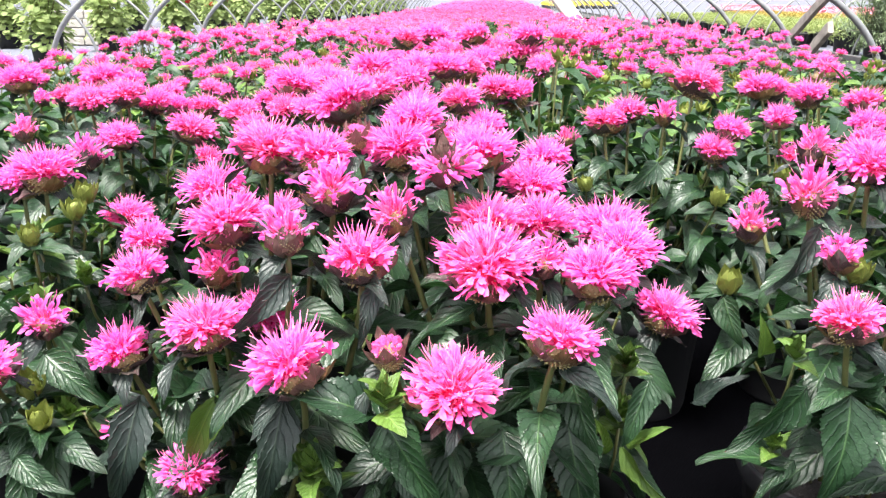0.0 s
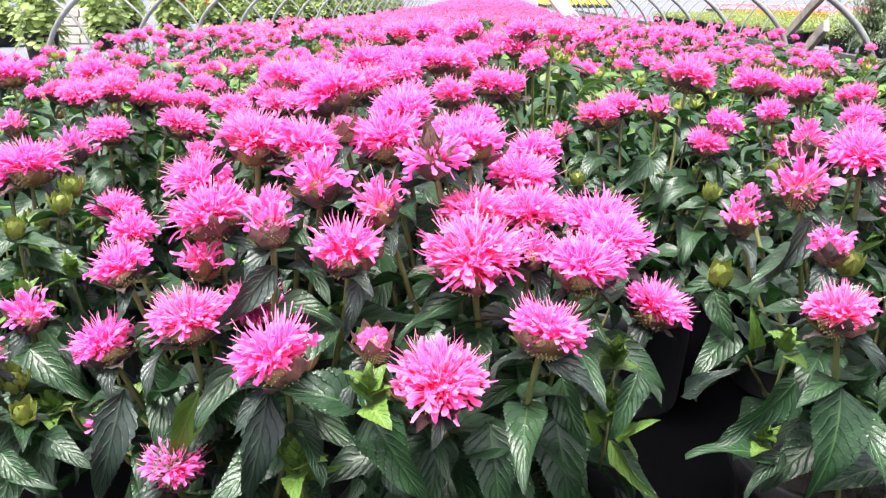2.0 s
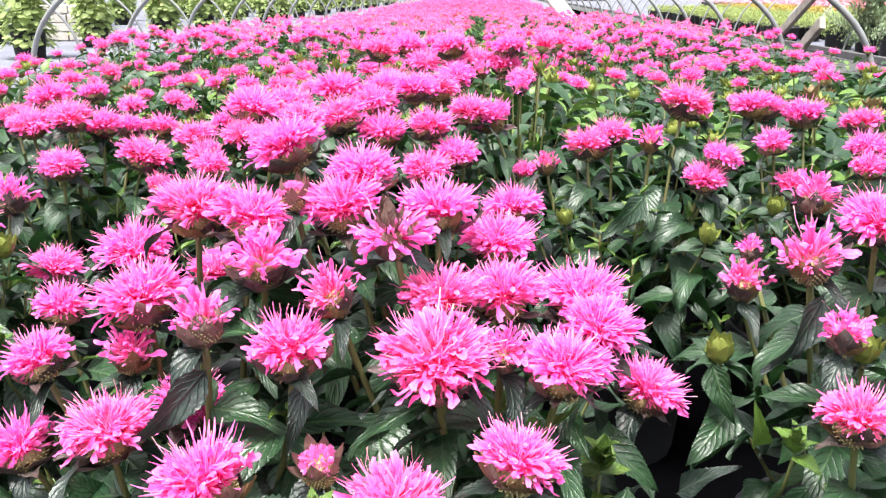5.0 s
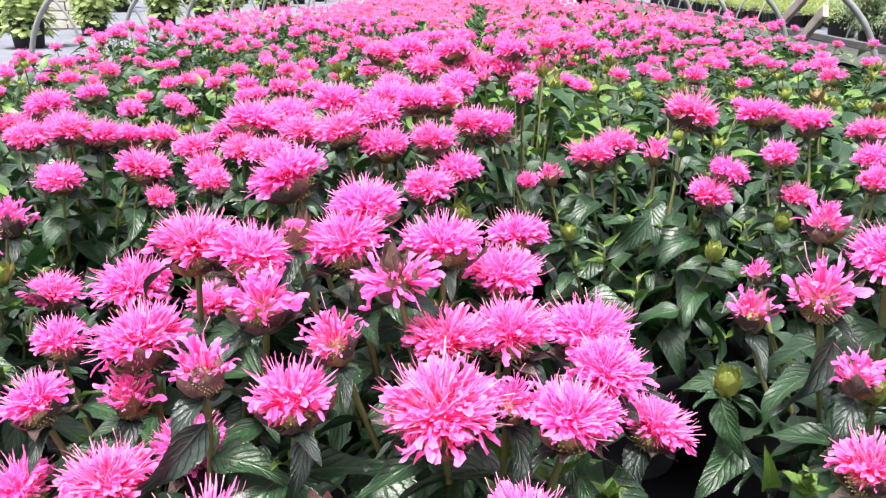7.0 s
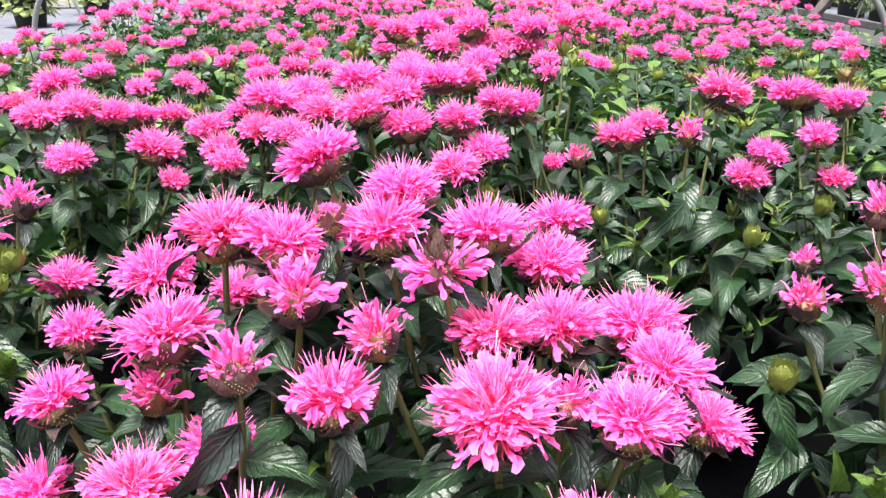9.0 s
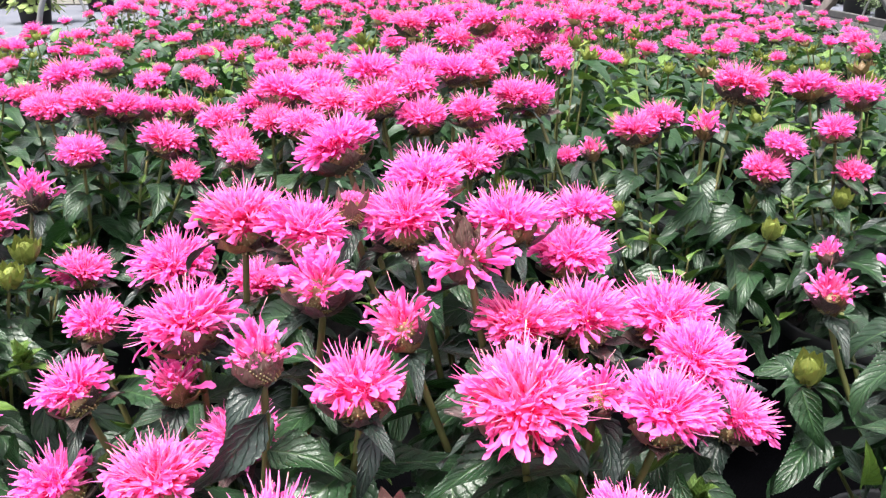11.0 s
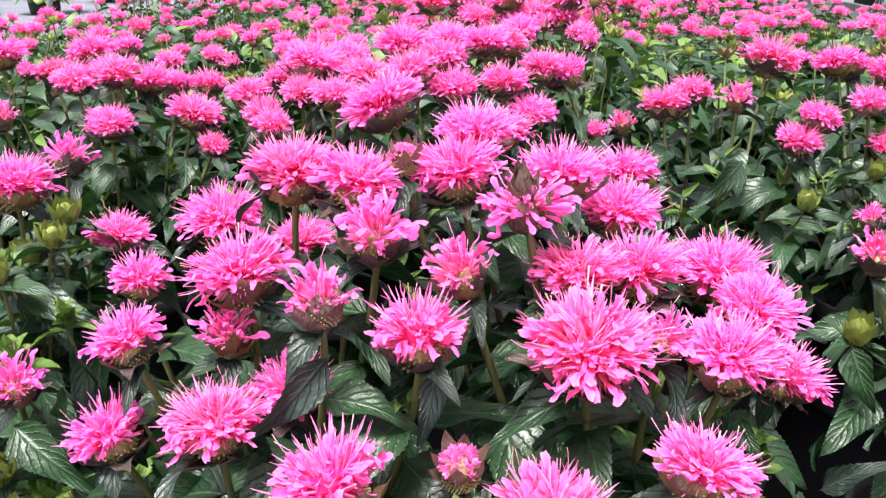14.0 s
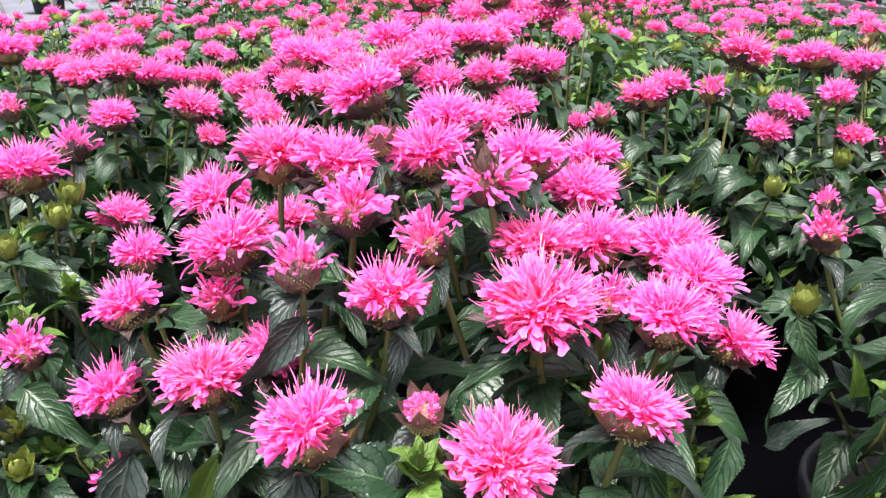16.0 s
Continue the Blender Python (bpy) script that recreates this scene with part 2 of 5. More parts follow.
# Far darker than black fabric: the deep shade between plants is in the colour.
CLOTH_BLACK_SHADED = fabric_material("ground_cloth_black_shaded", (0.0005, 0.0005, 0.0007), (0.0009, 0.0009, 0.0012), (0.0015, 0.0015, 0.0018))
CLOTH_GREY = fabric_material("ground_cloth_faded", (0.085, 0.090, 0.118), (0.115, 0.120, 0.150), (0.150, 0.150, 0.166))

# ---------------------------------------------------------------- mesh helpers
rng = np.random.default_rng(7)


def geo(v, f, uv=None, mi=0):
    v, f = np.asarray(v, float).reshape(-1, 3), np.asarray(f, int).reshape(-1, 3)
    uv = np.zeros((len(v), 2)) if uv is None else np.asarray(uv, float).reshape(-1, 2)
    return v, f, uv, np.full(len(f), mi, int)


def join(parts):
    vs, fs, us, ms, k = [], [], [], [], 0
    for v, f, u, m in parts:
        vs.append(v), fs.append(f + k), us.append(u), ms.append(m)
        k += len(v)
    return np.concatenate(vs), np.concatenate(fs), np.concatenate(us), np.concatenate(ms)


def moved(g, m):
    m = np.array(m)
    return g[0] @ m[:3, :3].T + m[:3, 3], g[1], g[2], g[3]


def as_mesh(name, g, mats, smooth=True):
    v, f, uv, mi = g
    me = bpy.data.meshes.new(name)
    me.vertices.add(len(v))
    me.vertices.foreach_set("co", v.astype(np.float32).ravel())
    me.loops.add(len(f) * 3)
    me.loops.foreach_set("vertex_index", f.astype(np.int32).ravel())
    me.polygons.add(len(f))
    me.polygons.foreach_set("loop_start", np.arange(0, len(f) * 3, 3, dtype=np.int32))
    me.polygons.foreach_set("material_index", mi.astype(np.int32))
    me.polygons.foreach_set("use_smooth", np.full(len(f), smooth))
    layer = me.uv_layers.new(name="UVMap")
    layer.data.foreach_set("uv", uv[f.ravel()].astype(np.float32).ravel())
    for m in mats:
        me.materials.append(m)
    me.update()
    me.validate()
    return me


def part(name, me, parent=None, m=None, label=""):
    ob = new(name, me)
    ob.parent = parent
    if m is not None:
        ob.matrix_basis = m
    return tagged(ob, label) if label else ob


def grid_faces(rows, cols):
    f = []
    for i in range(rows - 1):
        for j in range(cols - 1):
            a = i * cols + j
            f += [(a, a + 1, a + cols + 1), (a, a + cols + 1, a + cols)]
    return f


def tube(path, radii, sides=6, caps=True):
    path = np.asarray(path, float)
    n = len(path)
    radii = np.full(n, radii) if np.isscalar(radii) else np.asarray(radii)
    tang = np.gradient(path, axis=0)
    tang /= np.linalg.norm(tang, axis=1)[:, None] + 1e-12
    ref = np.array([0.0, 1.0, 0.02]) if abs(tang[0][2]) > 0.7 else np.array([0.03, 0.02, 1.0])
    v, uv = [], []
    for i in range(n):
        a = np.cross(tang[i], ref)
        a /= np.linalg.norm(a)
        b = np.cross(tang[i], a)
        for k in range(sides):
            t = 2 * math.pi * k / sides
            v.append(path[i] + radii[i] * (a * math.cos(t) + b * math.sin(t)))
            uv.append((i / (n - 1), k / sides))
    f = []
    for i in range(n - 1):
        for k in range(sides):
            a, b = i * sides + k, i * sides + (k + 1) % sides
            f += [(a, b, b + sides), (a, b + sides, a + sides)]
    if caps:
        for k in range(1, sides - 1):
            f += [(0, k + 1, k), ((n - 1) * sides, (n - 1) * sides + k, (n - 1) * sides + k + 1)]
    return geo(v, f, uv)


def lathe(profile, sides=20):
    v = [(r * math.cos(2 * math.pi * k / sides), r * math.sin(2 * math.pi * k / sides), z) for r, z in profile for k in range(sides)]
    uv = [(i / max(1, len(profile) - 1), k / sides) for i in range(len(profile)) for k in range(sides)]
    f = []
    for i in range(len(profile) - 1):
        for k in range(sides):
            a, b = i * sides + k, i * sides + (k + 1) % sides
            f += [(a, b, b + sides), (a, b + sides, a + sides)]
    return geo(v, f, uv)


def bar(a, b, w, h, wear=0.0):
    """A timber with chamfered edges from a to b."""
    a, b = Vector(a), Vector(b)
    d = (b - a).normalized()
    s = d.cross(Vector((0, 0, 1))).normalized() if abs(d.z) < 0.95 else Vector((1, 0, 0))
    u = s.cross(d)
    c = min(w, h) * 0.12
    ring = [(-w / 2 + c, -h / 2), (w / 2 - c, -h / 2), (w / 2, -h / 2 + c), (w / 2, h / 2 - c), (w / 2 - c, h / 2), (-w / 2 + c, h / 2), (-w / 2, h / 2 - c), (-w / 2, -h / 2 + c)]
    n = 9
    v = []
    for i in range(n):
        p = a.lerp(b, i / (n - 1)) + s * (wear * math.sin(i * 2.1)) + u * (wear * math.cos(i * 1.3))
        v += [tuple(p + s * x + u * y) for x, y in ring]
    f = []
    for i in range(n - 1):
        for k in range(8):
            p, q = i * 8 + k, i * 8 + (k + 1) % 8
            f += [(p, q, q + 8), (p, q + 8, p + 8)]
    for k in range(1, 7):
        f += [(0, k + 1, k), ((n - 1) * 8, (n - 1) * 8 + k, (n - 1) * 8 + k + 1)]
    return geo(v, f)


def frame_to(origin, x_dir, up, size=1.0, roll=0.0):
    """The pose whose x runs along x_dir and whose z is as near up as it can be."""
    x = Vector(x_dir).normalized()
    u = Vector(up)
    y = u.cross(x)
    if y.length < 1e-4:
        y = Vector((0.3, 1, 0)).cross(x)
    y.normalize()
    z = x.cross(y)
    m = Matrix((x, y, z)).transposed().to_4x4()
    return Matrix.Translation(origin) @ m @ Matrix.Rotation(roll, 4, "X") @ Matrix.Diagonal((size, size, size, 1))


def axis_to(origin, axis, size=1.0, spin=0.0):
    """The pose whose z runs along axis."""
    q = Vector((0, 0, 1)).rotation_difference(Vector(axis).normalized())
    return Matrix.Translation(origin) @ q.to_matrix().to_4x4() @ Matrix.Rotation(spin, 4, "Z") @ Matrix.Diagonal((size, size, size, 1))


# ---------------------------------------------------------------- leaves


def leaf_geo(rows=20, half=3, width=0.215, bend=0.9, fold=0.30, teeth=0.07, twist=0.0, wavy=0.02, seed=0):
    """A blade one unit long from its stalk along x: toothed edge, folded along the midrib, arching down."""
    r = np.random.default_rng(seed)
    ph = r.uniform(0, 6, 3)
    cols = 2 * half + 1
    v, uv = [], []
    x, z = 0.0, 0.0
    ang = 0.0
    for i in range(rows):
        u = i / (rows - 1)
        if i:
            ang = -bend * u ** 1.3
            x += math.cos(ang) / (rows - 1)
            z += math.sin(ang) / (rows - 1)
        q = max(0.0, (u - 0.26) / 0.74)
        w = width * (math.sin(math.pi / 2 * min(1.0, max(0.0, u - 0.03) / 0.23)) ** 0.7) * (1 - q ** 1.55) * (1 - 0.18 * q * (1 - q) * 4) + (0.010 if u < 0.05 else 0.002)
        if rows > 24 and 0.06 < u < 0.97:
            w *= 1 + teeth * (0.8 if i % 2 else -0.8)
        elif rows > 10 and 0.06 < u < 0.97:
            w *= 1 + (teeth if i % 2 else -teeth * 0.5)
        tw = twist * u
        for j in range(cols):
            s = (j - half) / half
            up = fold * abs(s) * w + wavy * math.sin(9 * u + ph[0] + (2 if s > 0 else 0)) * s * s
            yy = s * w
            oy, oz = yy * math.cos(tw) - up * math.sin(tw), yy * math.sin(tw) + up * math.cos(tw)
            v.append((x - oz * math.sin(ang), oy + 0.02 * math.sin(4 * u + ph[1]), z + oz * math.cos(ang)))
            uv.append((u, 0.5 + 0.5 * s))
    stalk = 0
    return geo(v, grid_faces(rows, cols), uv, stalk)


LEAVES = [as_mesh("leaf", leaf_geo(rows=51, half=2, bend=b, fold=fo, width=w * 1.03, twist=tw, teeth=0.050, wavy=0.035, seed=i), [LEAF]) for i, (b, fo, w, tw) in enumerate([
    (0.5, 0.30, 0.215, 0.1), (0.9, 0.35, 0.20, -0.2), (1.3, 0.25, 0.225, 0.3), (1.7, 0.4, 0.20, -0.1), (0.7, 0.5, 0.19, 0.4), (1.1, 0.2, 0.23, -0.4)])]
BROAD_LEAF = as_mesh("leaf", leaf_geo(rows=51, half=3, bend=0.6, fold=0.22, width=0.285, twist=0.1, teeth=0.05, wavy=0.03, seed=12), [LEAF])
DUSKY = [as_mesh("leaf", leaf_geo(bend=b, fold=fo, width=w, twist=tw, seed=70 + i, rows=31, half=2, teeth=0.06, wavy=0.045), [LEAF_DUSK]) for i, (b, fo, w, tw) in enumerate([(0.7, 0.45, 0.160, 0.2), (1.2, 0.35, 0.215, -0.3), (1.6, 0.4, 0.20, 0.1)])]
YOUNG = [as_mesh("young_leaf", leaf_geo(bend=b, fold=fo, width=w, twist=tw, seed=20 + i, rows=14), [LEAF_NEW]) for i, (b, fo, w, tw) in enumerate([
    (0.3, 0.8, 0.13, 0.5), (0.8, 0.7, 0.16, -0.6), (-0.5, 0.8, 0.17, 0.4)])]
BROAD = [as_mesh("young_leaf", leaf_geo(bend=b, fold=fo, width=w, twist=tw, seed=30 + i, rows=14), [LEAF_NEW]) for i, (b, fo, w, tw) in enumerate([(0.6, 0.35, 0.34, 0.2), (1.0, 0.30, 0.38, -0.3), (-0.6, 0.55, 0.36, 0.2)])]
BRACTS = [as_mesh("bract", leaf_geo(rows=9, half=2, bend=b, fold=0.35, width=w, wavy=0.05, seed=40 + i), [m]) for i, (b, w, m) in enumerate([(-0.6, 0.42, BRACT), (0.3, 0.34, BRACT), (-0.9, 0.46, BRACT), (-1.1, 0.44, BRACT_RUST), (-1.0, 0.40, BUD_RUST), (-0.8, 0.42, BRACT)])]
BRACTS_CUP = [as_mesh("bract", leaf_geo(rows=9, half=3, bend=b, fold=0.45, width=w, wavy=0.06, seed=80 + i), [m]) for i, (b, w, m) in enumerate([(-1.1, 0.44, BRACT), (-0.9, 0.40, BUD_RUST), (-1.3, 0.46, BRACT_RUST), (-0.5, 0.42, BRACT)])]
BRACTS_GREEN = [as_mesh("bract", leaf_geo(rows=9, half=2, bend=b, fold=0.6, width=w, seed=50 + i), [m]) for i, (b, w, m) in enumerate([(-0.60, 0.46, BUD), (-0.9, 0.42, BUD)])]
BRACTS_RUST = [as_mesh("bract", leaf_geo(rows=9, half=2, bend=b, fold=0.5, width=w, seed=60 + i), [BRACT_RUST]) for i, (b, w) in enumerate([(-1.0, 0.36), (-0.6, 0.32)])]

# ---------------------------------------------------------------- flower heads (built 6 cm across)


def ribbon(start, way, pull, length, widths, rows, kind, cup=0.35, twist=0.0, waver=None, r=None):
    """A curved strap: starts along way and is drawn towards pull as it grows. Lips (kind 0) end in two uneven lobes."""
    p, d = np.array(start, float), np.array(way, float)
    d /= np.linalg.norm(d)
    v, uv = [], []
    rim = 0.2 if kind == 0.0 else kind
    for i in range(rows):
        u = i / (rows - 1)
        side = np.cross(d, pull)
        if np.linalg.norm(side) < 1e-5:
            side = np.cross(d, (1, 0.2, 0))
        side /= np.linalg.norm(side)
        nrm = np.cross(side, d)
        side, nrm = side * math.cos(twist * u) + nrm * math.sin(twist * u), nrm * math.cos(twist * u) - side * math.sin(twist * u)
        w = np.interp(u, *widths)
        a, b, fore, aft, dip = w, w, 0.0, 0.0, 0.0
        if r is not None and u > 0.5:
            a, b = w * r.uniform(0.80, 1.22), w * r.uniform(0.80, 1.22)
            if i == rows - 1:
                fore, aft, dip = r.uniform(-0.0010, 0.0006), r.uniform(-0.0010, 0.0006), r.uniform(-0.0010, 0.0005)
        v += [p - side * a + nrm * a * cup + d * fore, p + d * dip, p + side * b + nrm * b * cup + d * aft]
        uv += [(u, rim * min(1, u * 1.6)) if kind == 0.0 else (u, rim), (u, kind), (u, rim * min(1, u * 1.6)) if kind == 0.0 else (u, rim)]
        d = d + np.array(pull) * (length / rows) * (0.25 + 2.6 * u * u) / 0.02
        if waver is not None and u > 0.3:
            d = d + waver * (1 if u < 0.65 else -1.3)
        d /= np.linalg.norm(d)
        p = p + d * length / (rows - 1)
    return geo(v, grid_faces(rows, 3), uv)


def floret_straps(count, low, high, seed, length, half_width, sag, rows, kind, lift=0.0, root=0.0132):
    """Straps set round the dome between two angles from its top, leaning together in tufts."""
    r = np.random.default_rng(seed)
    out = []
    for i in range(count):
        t = (i + 0.5) / count
        c = math.cos(radians(low)) * (1 - t) + math.cos(radians(high)) * t
        th = math.acos(max(-1, min(1, c))) + r.normal(0, 0.16)
        ph = i * 2.39996 + r.normal(0, 0.25)
        ph += 0.14 * math.sin(9 * ph + seed)
        uneven = 1 + 0.10 * math.sin(2 * ph + seed * 1.7) + 0.08 * math.sin(5 * ph + seed)
        way = np.array([math.sin(th) * math.cos(ph), math.sin(th) * math.sin(ph), math.cos(th)])
        tuft = np.array(noise.noise_vector(Vector(way * 2.6) + Vector((seed, 0.3 * seed, 1)))) * 0.55
        side = np.array([-math.sin(ph), math.cos(ph), 0]) * r.normal(0, 0.42)
        ln = length * r.uniform(0.66, 1.20) * uneven
        drop = sag * r.uniform(0.2, 1.6)
        pull = np.array([0, 0, -drop + lift * r.uniform(0.3, 1.2)]) + side + tuft * 0.5 + 0.12 * np.array([math.cos(ph), math.sin(ph), 0]) * (1 if sag else -0.4)
        w = half_width * r.uniform(0.75, 1.25)
        if kind == 0.0:
            widths = ((0, 0.34, 0.52, 0.74, 0.90, 1.0), (0.0007, 0.0008, w * 0.62, w, w * 1.10, w * 0.64))
        elif kind < 0.9:
            widths = ((0, 0.5, 0.85, 1.0), (0.0006, w, w * 0.8, w * 0.2))
        else:
            widths = ((0, 0.84, 0.88, 1.0), (w, w * 0.7, w * 1.7, w * 1.3))
        lip = kind == 0.0
        out.append(ribbon(way * np.array([root, root, root * 0.78]), way + side * 0.5 + tuft * 0.6 + np.array([0, 0, lift * 0.6]), pull, ln, widths, rows, kind, r.choice((-1, 1)) * r.uniform(0.1, 0.75) if lip else 0.8, r.normal(0, 0.9) if lip else 0.0, r.normal(0, 0.30, 3) if lip else r.normal(0, 0.15, 3), r if lip else None))
    return join(out)


def red_tubes(count, low, high, seed, root, length=0.0062, tone=0.32):
    """A fringe of short unopened florets, deep red, at the edge of the calyx."""
    g = floret_straps(count, low, high, seed, length, 0.0010, 0.2, 4, 0.4, 0.05, root)
    return g[0], g[1], g[2] * np.array([tone, 1.0]), g[3]


def florets_geo(skirt, crown, spikes, hairs, seed, rows=7, reach=1.0, wide=1.0, edge=86, root=0.0132, sag=0.62):
    """skirt: broad drooping lips round the rim; crown: shorter ones on top; spikes: narrow upper lips; hairs: stamens."""
    core = lathe([(0.0138, -0.002), (0.0136, 0.003), (0.0110, 0.0075), (0.0065, 0.0100), (0.0004, 0.0108)], 12)
    parts = [] if root < 0.012 else [(core[0], core[1], core[2] * 0 + np.array([0.12, 0.0]), core[3])]
    if skirt:
        parts.append(floret_straps(skirt, 44, edge, seed, 0.0172 * reach, 0.00186 * wide, sag, rows, 0.0, 0.0, root))
    if crown:
        parts.append(floret_straps(crown, 4, 52, seed + 1, 0.0128 * reach, 0.0013 * wide, 0.40, rows, 0.0, 0.0, root))
    if rows > 5:
        parts.append(red_tubes(110, 70, 104, seed + 5, root, 0.0092))
    else:
        parts.append(red_tubes(30, 76, 100, seed + 5, root, 0.0100))
    if spikes:
        parts.append(floret_straps(spikes, 2, 68, seed + 2, 0.0205 * reach, 0.00060 * wide, 0.0, max(4, rows - 2), 0.4, 0.30, root))
    if hairs:
        parts.append(floret_straps(hairs, 2, 74, seed + 3, 0.0222 * reach, 0.00024, 0.0, 4, 1.0, 0.20, root))
    return join(parts)


def calyx_geo(radius, seed, tubes=64, low=70, rows=7, top=52):
    r = np.random.default_rng(seed)
    prof = [(radius * math.sin(a) if 0 < a < math.pi else 1e-4, radius * 0.86 * math.cos(a)) for a in np.linspace(0.02, math.pi - 0.25, rows)]
    dome = lathe(prof, 14)
    out = [(dome[0], dome[1], dome[2] * 0, dome[3])]
    for i in range(tubes):
        t = (i + 0.5) / tubes
        th = radians(top + (low + 70 - top) * t)
        ph = i * 2.39996
        way = np.array([math.sin(th) * math.cos(ph), math.sin(th) * math.sin(ph), math.cos(th) * 0.86])
        d = way + np.array([0, 0, 0.25])
        d /= np.linalg.norm(d)
        p = way * radius * 0.94
        g = tube([p, p + d * 0.0019, p + d * 0.0028 * r.uniform(0.8, 1.2)], [0.00070, 0.00070, 0.00050], 5, True)
        out.append((g[0], g[1], np.stack([0.35 + 0.65 * g[2][:, 0], g[2][:, 1]], 1), g[3]))
    return join(out)


FLAT = np.diag((1.04, 1.04, 0.86, 1.0))
FULL = [as_mesh("florets", moved(florets_geo(155, 72, 120, 36, 100 + 10 * i, edge=(87, 78, 76)[i % 3], sag=(1.05, 0.62, 0.52)[i % 3]), FLAT), [PETAL]) for i in range(6)]
LOOSE = [as_mesh("florets", florets_geo(92, 50, 62, 20, 170 + 10 * i, wide=1.12, edge=76, sag=0.70), [PETAL]) for i in range(4)]
OPEN = [as_mesh("florets", join([floret_straps(25, 2, 66, 190 + 10 * i, 0.0218, 0.0024, 0.42, 8, 0.0, 0.0, 0.0105), floret_straps(11, 0, 26, 192 + 10 * i, 0.0215, 0.0022, 0.25, 8, 0.0, 0.35, 0.0105), floret_straps(9, 2, 44, 193 + 10 * i, 0.0235, 0.0012, 0.0, 6, 0.4, 0.15, 0.0105), floret_straps(6, 2, 40, 196 + 10 * i, 0.0270, 0.00026, 0.0, 4, 1.0, 0.12, 0.0105), red_tubes(190, 2, 80, 197 + 10 * i, 0.0118, 0.0085, 0.6)]), [PETAL]) for i in range(4)]
TIER = [as_mesh("florets", join([floret_straps(46, 60, 90, 260 + 10 * i, 0.0235, 0.0023, 0.34, 8, 0.0, 0.0, 0.0110), floret_straps(8, 55, 80, 263 + 10 * i, 0.0250, 0.0010, 0.1, 6, 0.4, 0.1, 0.0110), red_tubes(230, 1, 66, 266 + 10 * i, 0.0126, 0.0070, 0.6)]), [PETAL]) for i in range(2)]
NUBS = [as_mesh("florets", floret_straps(240, 1, 70, 240 + 10 * i, 0.0048, 0.0016, 0.0, 4, 0.4, 0.03, 0.0136), [PETAL]) for i in range(2)]
CALYX_SMALL = as_mesh("calyx", calyx_geo(0.0142, 1, 180, 78), [CALYX])
BUD_CORE = as_mesh("flower_bud", lathe([(0.0005, -0.011), (0.006, -0.009), (0.0085, -0.003), (0.008, 0.004), (0.005, 0.010), (0.0005, 0.013)], 10), [BUD])
CALYX_ROUND = as_mesh("calyx", calyx_geo(0.0138, 2, 210, top=58), [CALYX])


